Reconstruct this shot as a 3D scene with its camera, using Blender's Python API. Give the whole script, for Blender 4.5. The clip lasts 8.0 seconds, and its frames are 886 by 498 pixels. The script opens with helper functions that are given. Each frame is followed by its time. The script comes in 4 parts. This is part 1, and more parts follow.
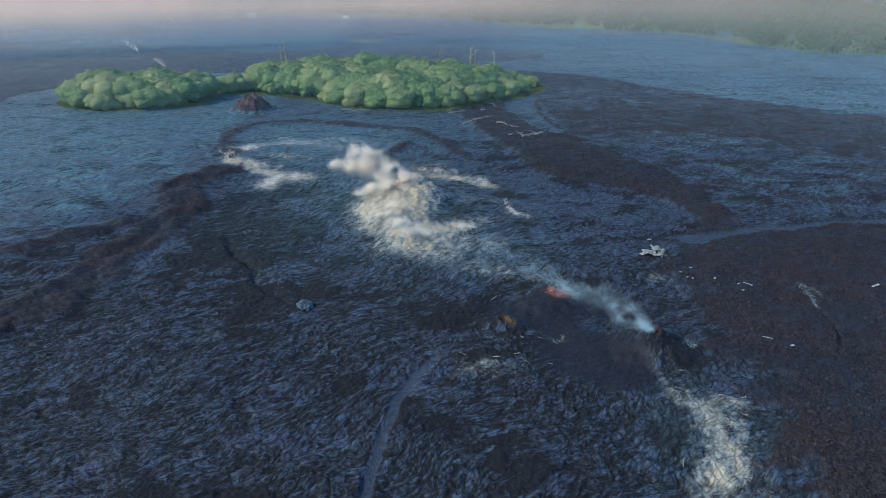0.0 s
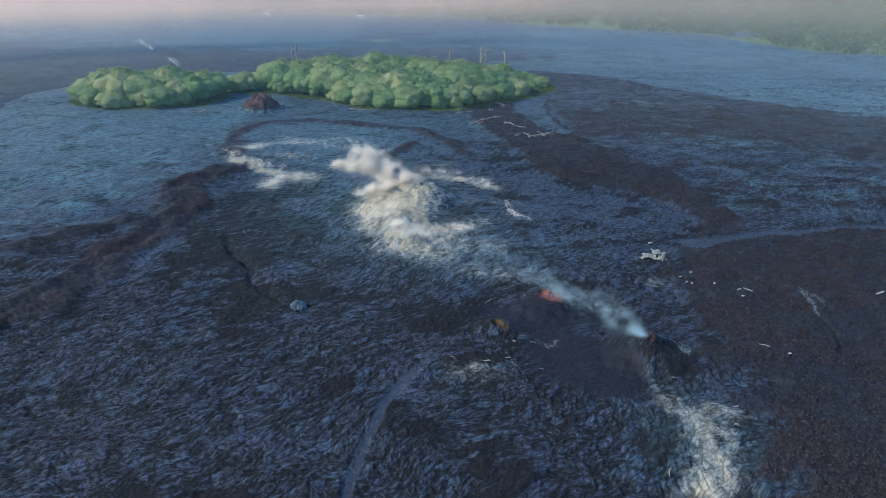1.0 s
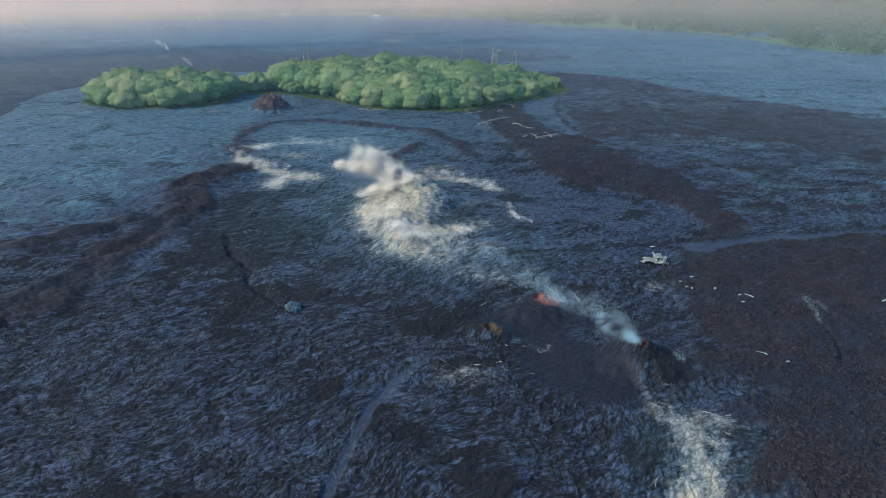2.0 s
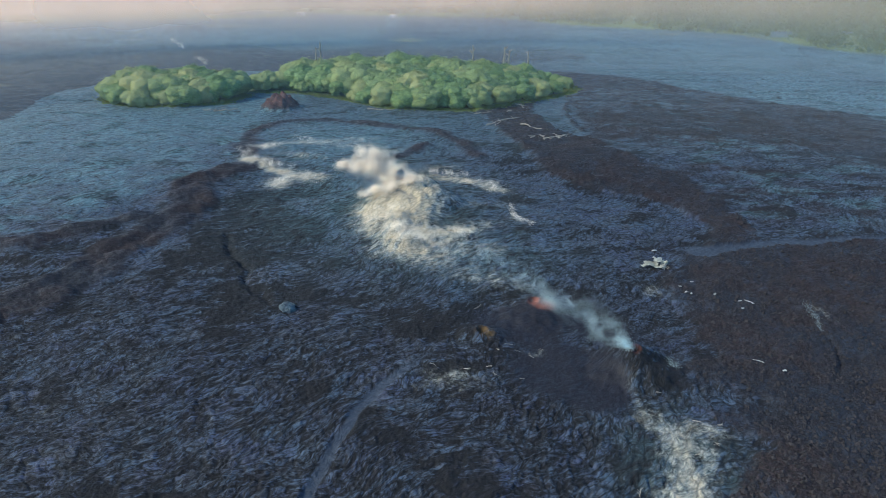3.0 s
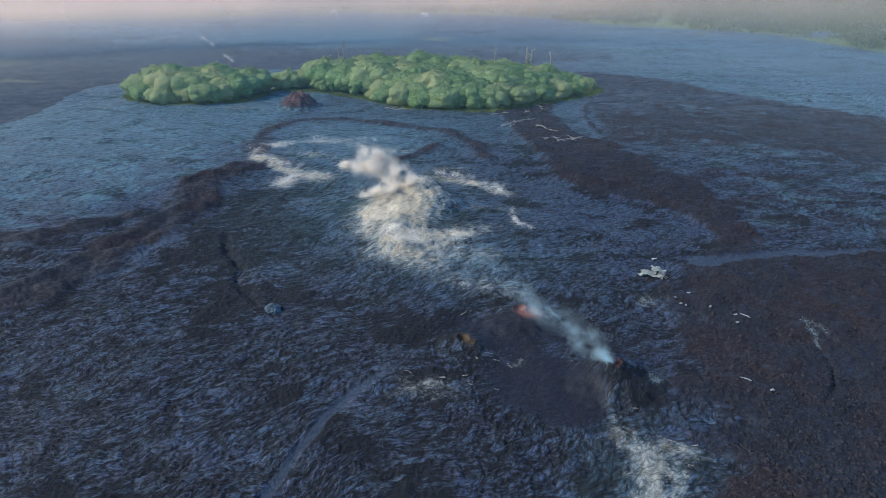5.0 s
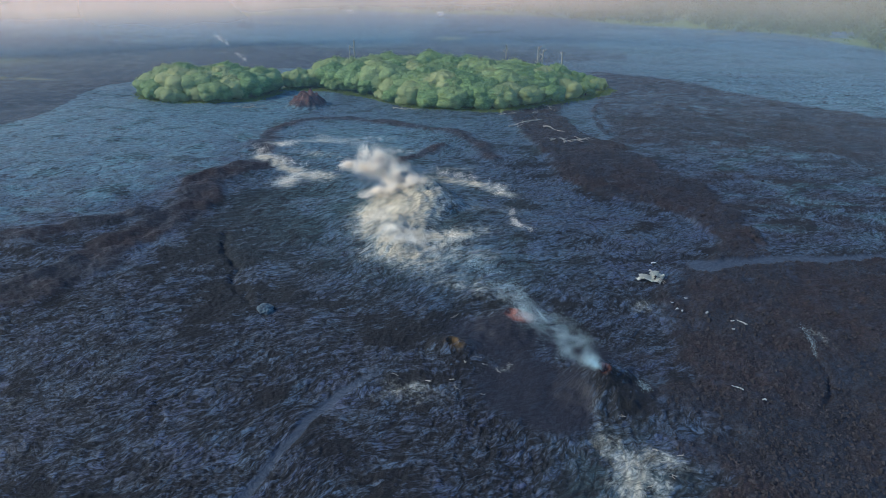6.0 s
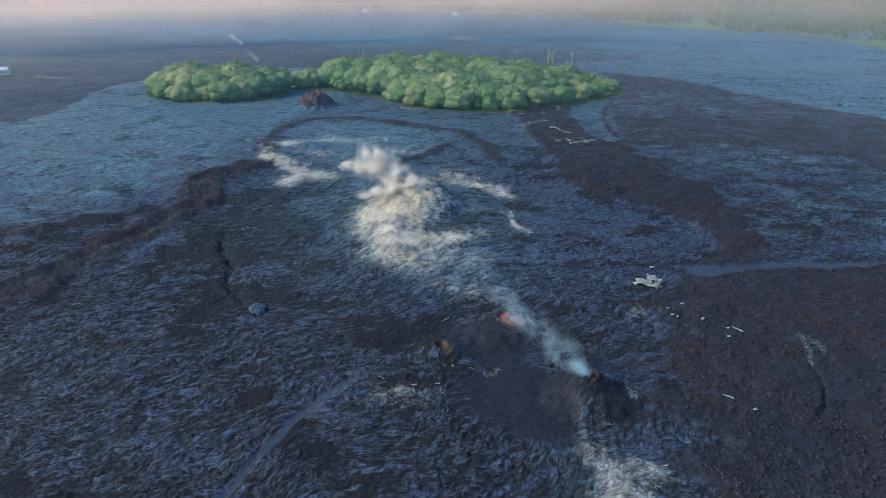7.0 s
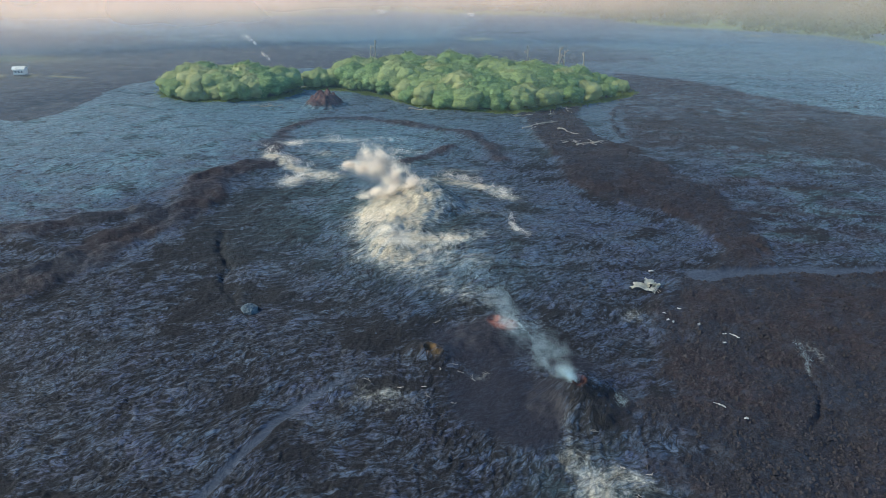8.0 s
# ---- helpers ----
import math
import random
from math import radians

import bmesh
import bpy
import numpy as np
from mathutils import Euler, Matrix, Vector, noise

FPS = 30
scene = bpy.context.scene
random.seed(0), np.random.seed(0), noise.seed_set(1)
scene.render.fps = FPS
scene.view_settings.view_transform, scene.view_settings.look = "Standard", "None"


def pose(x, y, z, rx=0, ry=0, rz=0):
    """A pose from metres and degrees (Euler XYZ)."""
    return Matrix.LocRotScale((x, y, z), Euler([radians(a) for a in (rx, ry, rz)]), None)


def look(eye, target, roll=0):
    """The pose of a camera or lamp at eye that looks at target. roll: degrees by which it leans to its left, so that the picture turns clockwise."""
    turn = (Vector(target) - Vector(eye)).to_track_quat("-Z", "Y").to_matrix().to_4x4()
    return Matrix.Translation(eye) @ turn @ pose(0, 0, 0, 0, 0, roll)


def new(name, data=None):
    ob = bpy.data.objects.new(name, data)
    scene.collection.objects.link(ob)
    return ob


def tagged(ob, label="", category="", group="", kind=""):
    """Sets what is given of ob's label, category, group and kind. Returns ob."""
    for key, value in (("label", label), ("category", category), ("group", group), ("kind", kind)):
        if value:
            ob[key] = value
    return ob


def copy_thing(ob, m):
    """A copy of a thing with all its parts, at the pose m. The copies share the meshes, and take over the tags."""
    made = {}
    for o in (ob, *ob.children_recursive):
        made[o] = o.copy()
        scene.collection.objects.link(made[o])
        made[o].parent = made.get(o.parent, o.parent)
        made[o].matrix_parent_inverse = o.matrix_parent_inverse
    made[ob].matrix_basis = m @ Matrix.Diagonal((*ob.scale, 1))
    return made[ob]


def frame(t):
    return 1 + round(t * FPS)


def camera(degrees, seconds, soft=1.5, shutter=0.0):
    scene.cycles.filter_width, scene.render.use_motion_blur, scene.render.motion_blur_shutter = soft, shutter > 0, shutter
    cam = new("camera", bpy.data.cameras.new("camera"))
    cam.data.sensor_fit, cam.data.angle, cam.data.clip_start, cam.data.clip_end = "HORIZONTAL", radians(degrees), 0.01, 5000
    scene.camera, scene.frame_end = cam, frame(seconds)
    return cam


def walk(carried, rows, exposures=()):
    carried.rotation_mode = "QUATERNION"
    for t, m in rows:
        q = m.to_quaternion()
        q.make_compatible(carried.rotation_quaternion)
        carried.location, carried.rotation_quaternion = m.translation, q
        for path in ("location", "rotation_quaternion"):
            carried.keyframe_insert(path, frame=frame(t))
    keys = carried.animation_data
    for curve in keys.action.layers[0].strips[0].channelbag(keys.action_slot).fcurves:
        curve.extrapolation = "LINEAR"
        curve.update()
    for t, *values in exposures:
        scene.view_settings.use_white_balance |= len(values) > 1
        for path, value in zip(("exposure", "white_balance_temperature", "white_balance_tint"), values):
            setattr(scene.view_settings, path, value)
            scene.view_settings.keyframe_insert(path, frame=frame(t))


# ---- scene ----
cam = camera(68.3, 8.0, soft=0.5)
PATH = [
    (0, (-2.176, -2.105, 43.56), (-2.134, -0.268, 42.769), 0.1),
    (0.5, (-0.697, -1.741, 43.564), (-0.679, 0.095, 42.772), 0.1),
    (1, (0.854, -1.364, 43.608), (0.848, 0.472, 42.816), 0.1),
    (1.5, (2.413, -0.977, 43.648), (2.381, 0.859, 42.856), 0.0),
    (3, (7.062, 0.42, 43.688), (6.951, 2.252, 42.894), -0.1),
    (3.5, (8.66, 0.934, 43.781), (8.523, 2.764, 42.987), -0.1),
    (4, (10.286, 1.511, 43.815), (10.121, 3.338, 43.02), -0.2),
    (4.5, (11.894, 2.047, 43.88), (11.704, 3.872, 43.083), -0.2),
    (6, (16.683, 3.894, 43.941), (16.418, 5.708, 43.141), -0.2),
    (6.5, (18.23, 4.523, 43.944), (17.94, 6.333, 43.144), -0.2),
    (7, (19.764, 5.233, 43.895), (19.451, 7.039, 43.095), -0.2),
    (7.5, (21.287, 5.944, 43.765), (20.949, 7.746, 42.966), -0.2),
    (8, (22.862, 6.693, 43.632), (22.498, 8.491, 42.834), -0.3),
]
walk(cam, [(t, look(eye, target, roll)) for t, eye, target, roll in PATH],
     exposures=[(0, 0.21, 4900, -4), (0.5, 0.33, 4880, -3), (1.0, 0.31, 4900, -2), (1.5, 0.27, 4880, -3), (3.0, 0.47, 5260, -6), (3.5, 0.42, 5230, -4),
                (4.0, 0.57, 5250, 0), (4.5, 0.38, 4980, 0), (6, 0.32, 4970, -3), (7.5, 0.34, 5080, -3), (8, 0.60, 5430, -5)])




# ---------------------------------------------------------------- light
SUN_AZ = -104.0      # degrees clockwise from +y: the sun stands off to the left
SUN_EL = 38.0
world = bpy.data.worlds.new("sky")
scene.world = world
world.use_nodes = True
wn, wl = world.node_tree.nodes, world.node_tree.links
sky = wn.new("ShaderNodeTexSky")
sky.sky_type, sky.sun_disc = "NISHITA", False
sky.sun_elevation, sky.sun_rotation = radians(SUN_EL), radians(SUN_AZ)
sky.dust_density, sky.ozone_density = 0.7, 3.0
wl.new(sky.outputs[0], wn["Background"].inputs[0])
wn["Background"].inputs[1].default_value = 0.14

sun_data = bpy.data.lights.new("sun", "SUN")
sun_data.energy, sun_data.angle, sun_data.color = 2.8, radians(10.0), (1.0, 0.75, 0.46)
sun = new("sun", sun_data)
a, e = radians(SUN_AZ), radians(SUN_EL)
sun.matrix_world = look((math.sin(a) * math.cos(e) * 500, math.cos(a) * math.cos(e) * 500, math.sin(e) * 500), (0, 0, 0))


# ---------------------------------------------------------------- noise and shape helpers
def hashed(ix, iy, seed):
    n = (ix * 374761393 + iy * 668265263 + seed * 974711) & 0xFFFFFFFF
    n = ((n ^ (n >> 13)) * 1274126177) & 0xFFFFFFFF
    return ((n ^ (n >> 16)) & 0xFFFF) / 65535.0


def gnoise(x, y, seed=0):
    """Gradient noise, about -0.7 to 0.7."""
    fx, fy = np.floor(x), np.floor(y)
    ix, iy = fx.astype(np.int64), fy.astype(np.int64)
    u, v = x - fx, y - fy
    su, sv = u * u * u * (u * (u * 6 - 15) + 10), v * v * v * (v * (v * 6 - 15) + 10)

    def corner(dx, dy):
        ang = hashed(ix + dx, iy + dy, seed) * 2 * np.pi
        return np.cos(ang) * (u - dx) + np.sin(ang) * (v - dy)

    a0 = corner(0, 0) * (1 - su) + corner(1, 0) * su
    a1 = corner(0, 1) * (1 - su) + corner(1, 1) * su
    return a0 * (1 - sv) + a1 * sv


def fbm(x, y, seed=0, octaves=4, gain=0.5):
    out, amp = 0, 1.0
    for o in range(octaves):
        out = out + amp * gnoise(x * 2 ** o + 17.3 * o, y * 2 ** o - 9.1 * o, seed + o)
        amp *= gain
    return out


def smooth(lo, hi, v):
    t = np.clip((v - lo) / (hi - lo), 0, 1)
    return t * t * (3 - 2 * t)


def to_line(x, y, pts):
    """Distance to a polyline and how far along it (0 to 1), and the side (positive: left of it)."""
    best, along, side = np.full(np.shape(x), 1e9), np.zeros(np.shape(x)), np.zeros(np.shape(x))
    n = len(pts) - 1
    for i in range(n):
        (ax, ay), (bx, by) = pts[i], pts[i + 1]
        dx, dy = bx - ax, by - ay
        t = np.clip(((x - ax) * dx + (y - ay) * dy) / (dx * dx + dy * dy), 0, 1)
        d = np.hypot(x - ax - t * dx, y - ay - t * dy)
        near = d < best
        best = np.where(near, d, best)
        along = np.where(near, (i + t) / n, along)
        side = np.where(near, np.sign(dx * (y - ay) - dy * (x - ax)), side)
    return best, along, side


def spot(x, y, cx, cy, rx, ry, turn=0.0):
    c, s = math.cos(radians(turn)), math.sin(radians(turn))
    u, v = (x - cx) * c + (y - cy) * s, -(x - cx) * s + (y - cy) * c
    return np.exp(-((u / rx) ** 2 + (v / ry) ** 2))


def inside(x, y, poly):
    hit = np.zeros(np.shape(x), bool)
    for i in range(len(poly)):
        (ax, ay), (bx, by) = poly[i], poly[i - 1]
        cross = (ay > y) != (by > y)
        hit ^= cross & (x < (bx - ax) * (y - ay) / ((by - ay) or 1e-9) + ax)
    return hit


# ---------------------------------------------------------------- the plan of the lava field
LEVEE_LOW = [(-64, 66), (-58.9, 76.5), (-56.4, 80.1), (-53.9, 85.6), (-54.6, 96.0), (-53.4, 103.1), (-51.1, 108.7), (-50.5, 118.0), (-55.0, 132.1), (-52.5, 141.6), (-46, 149)]
LEVEE_HIGH = [(-105, 88), (-86, 92), (-73.9, 96.3), (-69.4, 98.7), (-66.3, 103.3), (-62.9, 108.4), (-58.1, 111.7), (-52.9, 114.6)]
CHANNEL = [(-9, 36), (-8.1, 44.2), (-7.3, 51.1), (-6.1, 57.5), (-3.7, 63.4), (2.0, 70.3)]
STRIP = [(3, 222), (9.9, 202), (13.3, 184), (19.6, 166), (23, 144.4), (29, 136), (35.6, 132.8), (41, 131.4), (45.2, 125), (48.2, 118), (49, 112.7), (46.2, 104.5),
         (52.6, 105.5), (54.9, 113), (55.3, 123), (53.3, 133), (50.6, 145), (45, 151.5), (40.5, 164), (35.8, 182), (30.2, 188.5), (23.5, 215.5), (25.8, 240), (13.6, 229)]
SCARP = [(40, 256), (38.2, 244.5), (35.2, 226), (34.7, 208), (36.2, 186), (41, 166), (45.5, 154), (51, 146.5), (54, 133), (56, 122), (55.5, 112), (53, 105)]
TRACK = [(44.5, 102.4), (48.9, 103.7), (58.2, 106.2), (70.0, 108.7), (83.1, 109.8), (120, 114), (170, 122)]
LOOP = [(-52, 158), (-57.5, 174), (-59, 187), (-53, 199), (-41, 202.5), (-31, 198.5), (-20, 192), (-11.4, 188.8), (-4.8, 184.5), (1.5, 175.5), (5.7, 161.7)]
INNER = [(-21, 152.6), (-15.4, 157.7), (-11.1, 166), (-7, 170)]
GULLY = [(-39, 108), (-35.4, 102), (-32.2, 97.7), (-29, 90), (-22, 82.5)]
FISSURE = [(51.4, 77), (51.6, 73), (50.2, 68.5), (47.6, 64.5)]
ISLE_SMALL = [(-131, 233), (-122, 222), (-108, 218), (-95, 219.5), (-83, 226), (-80, 240), (-88, 250), (-108, 252), (-126, 247)]
ISLE_LARGE = [(-82, 247), (-61, 246), (-41, 234), (-26, 220.5), (-13, 217), (5, 216.5), (23, 234), (40, 253), (43, 262), (32, 274),
              (8, 280), (-25, 284), (-50, 282), (-72, 272)]
WHITE = [  # centre, radii, turn, strength of the pale fumarole crust
    (-8, 119, 6.5, 11, -6, 1.75), (-4, 103, 5.5, 5, 0, 1.15), (2.5, 111, 7, 2.6, 30, 0.95), (-15, 119, 5, 5, 0, 0.3), (6, 103, 7, 5, 0, 0.45),
    (-48.5, 152, 4, 2.6, -40, 1.1), (-40, 145, 9, 2.2, -35, 1.15), (-50, 165, 4.5, 2.6, 10, 1.0), (-37.5, 136, 4, 3, 30, 1.0), (-31, 142, 4.5, 2.6, -30, 0.9), (-40, 172, 10, 3, 8, 0.65), (-38, 158, 9, 3.5, -10, 0.5),
    (1.5, 141, 9, 2.6, -14, 0.95), (10, 134.5, 4.5, 2, -40, 0.9), (-1, 151.5, 5, 2, 0, 0.5), (-18, 166, 6, 3, 0, 0.5), (-26, 176, 6, 3, 0, 0.4),
    (4, 93, 9, 4, -20, 0.36), (12, 88, 5, 2.2, -30, 0.4), (15, 116, 3, 1.6, -40, 0.55), (8, 124, 8, 3, 0, 0.3),
    (25.2, 62, 0.8, 4, 5, 0.3), (26.6, 57, 1.8, 2.6, 10, 0.6), (28, 52.5, 2.8, 3, 0, 0.75), (31.5, 55.5, 2.4, 1.3, 0, 0.5), (27, 48, 2.4, 3.4, 0, 0.8), (24, 45, 2.4, 2.5, 0, 0.6), (24, 36, 6, 8, 0, 0.6),
    (3.5, 64, 4.5, 2.6, 0, 0.4), (33, 88, 2.5, 4, 0, 0.34), (14.5, 69.5, 1.4, 0.9, 30, 0.36), (53.5, 80.5, 0.8, 2.4, 15, 0.5),
    (-219, 436, 30, 5, 8, 0.6), (-160, 352, 16, 3, -10, 0.5), (-146, 374, 9, 4, 0, 0.5), (-60, 330, 14, 3, 0, 0.4), (-20, 80.6, 0.9, 0.9, 0, 0.5), (-41, 56, 4, 5, 0, 0.18)]
VENTS = [  # centre, foot radius, height, crater radius, crater depth
    (14.7, 80.3, 6.2, 1.9, 0.8, 0.9), (25.4, 67.2, 6.0, 2.6, 0.8, 0.9), (7.6, 73.2, 3.6, 0.9, 0.9, 0.9), (-61, 219, 8.0, 4.4, 2.6, 0.5)]


def terrain(x, y, cell):
    """Height of the field and the masks of its materials. cell: the spacing that the sheet can carry there."""
    x, y = np.asarray(x, float), np.asarray(y, float)
    cell = np.broadcast_to(np.asarray(cell, float), x.shape)

    def fine(wave):
        return 1 - smooth(wave * 0.35, wave * 0.9, cell)

    wx, wy = x + 3.0 * gnoise(x / 9, y / 9, 5), y + 3.0 * gnoise(x / 9, y / 9, 6)
    jx, jy = x + 0.9 * gnoise(x / 2.2, y / 2.2, 7), y + 0.9 * gnoise(x / 2.2, y / 2.2, 8)
    jx, jy = jx + 2 * gnoise(x / 8, y / 8, 9), jy + 2 * gnoise(x / 8, y / 8, 10)
    m = {}

    # rubble: clinker field, brown strip, levees, far patches
    edge = 6 * gnoise(x / 9, y / 9, 93) + np.interp(y, [0, 44, 57.5, 69.5, 82, 98.5, 104], [27, 31, 34.7, 33.9, 35.0, 38.5, 45])
    top = np.interp(x, [40, 49, 58, 70, 83, 120, 170], [101.5, 103, 105.5, 108, 109, 113, 121])
    field = smooth(-5, 5, jx - edge + 3 * gnoise(x / 1.5, y / 1.5, 99) + 8 * gnoise(x / 5, y / 4, 100)) * smooth(-0.8, 0.8, top - jy)
    sx, sy = 0.6 * jx + 0.4 * x, 0.6 * jy + 0.4 * y
    d = to_line(sx, sy, STRIP + STRIP[:1])[0]
    strip = smooth(-1.3, 1.3, np.where(inside(sx, sy, STRIP), d, -d) + 1.2 * gnoise(x / 2.5, y / 2.5, 127))
    d, t, side_s = to_line(jx, jy, SCARP)
    scarp = np.exp(-(d / (1.2 + 1.0 * gnoise(x / 4, y / 4, 123))) ** 2) * smooth(0.0, 0.1, t) * smooth(-0.35, 0.1, gnoise(x / 7, y / 7, 124))
    d, t, side_l = to_line(wx, wy, LEVEE_LOW)
    low = np.exp(-(np.maximum(d - 2.0, 0) / (2.4 + 1.8 * gnoise(x / 12, y / 12, 92))) ** 2)
    bank = np.where(side_l > 0, smooth(0, 2.5, d), 0.0) * smooth(56, 70, y) * smooth(160, 140, y) * smooth(60, 20, d)
    d, t, _ = to_line(jx, jy, LEVEE_HIGH)
    high = np.exp(-(np.maximum(d - 0.6, 0) / 2.8) ** 2) * smooth(1.02, 0.85, t)
    d, t, _ = to_line(jx, jy, LOOP)
    loop = np.exp(-(d / (3.0 + 1.5 * gnoise(x / 9, y / 9, 121))) ** 2) * (0.8 + 0.5 * gnoise(x / 11, y / 11, 122))
    d, t, _ = to_line(jx, jy, INNER)
    loop = loop + 0.8 * np.exp(-(d / 2.0) ** 2)
    heaps = 0.8 * spot(jx, jy, 10.5, 87.5, 2.4, 1.6) + 0.8 * spot(jx, jy, -8, 170, 4, 3.2) + 0.7 * spot(jx, jy, -43, 165, 4, 2.5)
    patch = fbm(wx / 34, wy / 20, 21, 4)
    far_line = np.interp(x, [20, 47, 71, 88, 109, 128, 200], [312, 306, 284, 262, 236, 213, 170]) + 7 * gnoise(x / 12, y / 9, 24)
    east = smooth(34, 40, x - 0.45 * np.maximum(0, 165 - y)) * smooth(108, 116, y) * smooth(5, -5, y - far_line)
    mottle = fbm(jx / 5.5, jy / 3.6, 23, 4)
    rise = smooth(160, 195, y + 0.15 * (x - 60)) + 0.45 * spot(x, y, 76, 150, 9, 3.5) + 0.4 * spot(x, y, 70, 136, 7, 3) - 0.3 * spot(x, y, 58, 165, 14, 9)
    far_brown = east * smooth(-0.45, 0.55, 0.35 * patch + 0.6 * mottle + 0.5 * rise - 0.12 + 0.3 * smooth(80, 105, x))
    rubble_w = smooth(0.0, 0.35, fbm(wx / 11, wy / 8, 33, 3) + 1.0 * spot(x, y, -36, 113, 12, 20) + 0.5 * spot(x, y, -23.5, 86, 4.5, 5) + 0.4 * spot(x, y, 1, 78, 8, 5) - 0.12) * smooth(300, 200, y)
    aa = np.clip(field + strip + 0.8 * scarp + 1.0 * low + 0.9 * high + loop + heaps + 0.75 * far_brown + 0.55 * rubble_w, 0, 1)
    broken = 0.45 + 0.55 * smooth(-0.35, 0.3, gnoise(x / 3.6, y / 2.6, 141) + 0.5 * gnoise(x / 1.3, y / 1.3, 142))
    m["brown"] = np.clip((0.5 + 0.5 * broken) * field + (0.4 + 0.75 * broken) * strip + scarp + (0.6 + 0.7 * broken) * low + (0.6 + 0.6 * broken) * high + 1.2 * loop + 0.85 * far_brown + 0.2 * heaps, 0, 1)

    # smooth cinder round the vents
    ash = (1.3 * spot(jx, jy, 16.5, 66.5, 6.0, 5.0, 20) + 1.0 * spot(jx, jy, 12, 77, 7, 5) + 0.9 * spot(x, y, 21, 62, 4, 5) +
           1.0 * spot(jx, jy, 24, 76, 6, 3, -30) + 0.5 * spot(jx, jy, 31, 66, 4, 6))
    ash = smooth(0.3, 0.75, ash)
    d, t, _ = to_line(jx * 0.5 + x * 0.5, jy * 0.5 + y * 0.5, TRACK)
    track = (1 - smooth(1.1, 1.9, d - 1.2 * np.exp(-(t / 0.06) ** 2)))
    d_c, t_c, _ = to_line(x + 0.5 * gnoise(x / 4, y / 4, 12), y, CHANNEL)
    chan = (1 - smooth(0.45, 0.75, d_c)) * smooth(1.0, 0.8, t_c)
    calm = np.clip(ash + track + chan, 0, 1)
    aa = aa * (1 - calm)
    m["ash"], m["track"] = ash, np.clip(track + 0.9 * chan, 0, 1)

    # the plain left of the levees and the far plains are smooth
    plain = np.clip(smooth(2, 9, to_line(x, y, LEVEE_LOW)[0]) * (x < np.interp(y, [70, 90, 96, 103, 112, 118, 132, 145, 170], [-110, -88, -77, -69, -61, -56, -59, -53, -58])) * (y < 260), 0, 1)
    ring = spot(x, y, -35, 172, 24, 24) * 0.9
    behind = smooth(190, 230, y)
    # silvery tone grows with distance: sky sheen put into the colour
    silver_sheen = np.clip(0.95 * plain + 0.75 * ring + 0.45 * behind - 0.25 * smooth(48, 75, x) + 0.5 * spot(x, y, 28, 122, 17, 16) - 0.2 + 0.62 * smooth(62, 130, y) + 0.8 * fbm(wx / 14, wy / 6, 41, 4) + 1.1 * behind * fbm(x / 60, wy / 22, 42, 4), 0, 1)
    silver_sheen = np.clip(silver_sheen + 0.5 * behind * fbm(x / 26, y / 8, 44, 3) + 0.25 * (smooth(280, 330, y) * smooth(60, 120, x + 0.5 * (y - 280))), 0, 1)
    dark_flat = np.where(inside(jx, jy, [(-600, 120), (-143, 180), (-140, 190), (-142, 201), (-151, 228), (-155, 250), (-149, 262), (-115, 295), (-40, 320), (60, 350), (60, 560), (-600, 560)]), 1.0, 0.0)
    dark_flat = dark_flat * smooth(420, 330, y + 0.2 * x + 30 * fbm(wx / 50, wy / 20, 43, 3))
    pond = spot(wx, wy, -47.5, 104, 1.9, 10, -25) + 0.55 * spot(wx, wy, -45, 60, 4, 7) + 0.5 * spot(wx, wy, -36, 49, 5, 4)
    m["silver_sheen"] = np.clip(silver_sheen * (1 - 0.8 * aa) + pond, 0, 1) * (1 - 0.85 * dark_flat)
    m["flat"] = dark_flat
    open_plain = plain + 0.8 * smooth(45, 65, x) * smooth(108, 125, y) * smooth(300, 260, y)
    band = fbm(wx / 13, wy / 6, 45, 4)
    m["brown"] = np.clip(m["brown"] + 0.4 * open_plain * smooth(0.1, 0.5, band), 0, 1)

    # heights
    h = 0.9 * gnoise(x / 46, y / 46, 51) + 0.45 * gnoise(x / 23, y / 23, 52) * fine(12) + 0.45 * smooth(330, 150, y) * fbm(wx / 13, wy / 13, 55, 3) - 0.8 * smooth(12, -14, x) * smooth(135, 100, y)
    rough = 1 - 0.85 * np.clip(calm, 0, 1)
    # billowing crust with flow-drawn ropes
    fx = x + 7 * gnoise(x / 27, y / 27, 61) + 2.2 * gnoise(x / 8, y / 8, 60)
    fy = y + 7 * gnoise(x / 27, y / 27, 59) + 2.2 * gnoise(x / 8, y / 8, 58)
    cu, cv = 0.58 * fx + 0.81 * fy, -0.81 * fx + 0.58 * fy
    bu, bv = cu + 0.8 * gnoise(x / 1.8, y / 1.8, 66), cv + 0.7 * gnoise(x / 1.4, y / 1.4, 67)
    bill = gnoise(bu / 4.6, bv / 2.3, 62) + 0.45 * gnoise(bu / 2.0, bv / 1.0, 63)
    rope = 3.4 * np.abs(gnoise(bu / 2.6, bv / 1.05, 64)) - 0.7
    rope2 = 3.4 * np.abs(gnoise(bu / 0.95 + 7, bv / 0.5, 65)) - 0.7
    crust = 0.15 * bill * fine(2.0) + 0.11 * rope * fine(0.9) + 0.10 * rope2 * fine(0.5)
    slab = gnoise(jx / 3.1, jy / 2.3, 71)
    crust = crust - 0.2 * np.exp(-(slab / 0.03) ** 2) * fine(0.8) * smooth(0.05, 0.3, gnoise(x / 11, y / 11, 72))
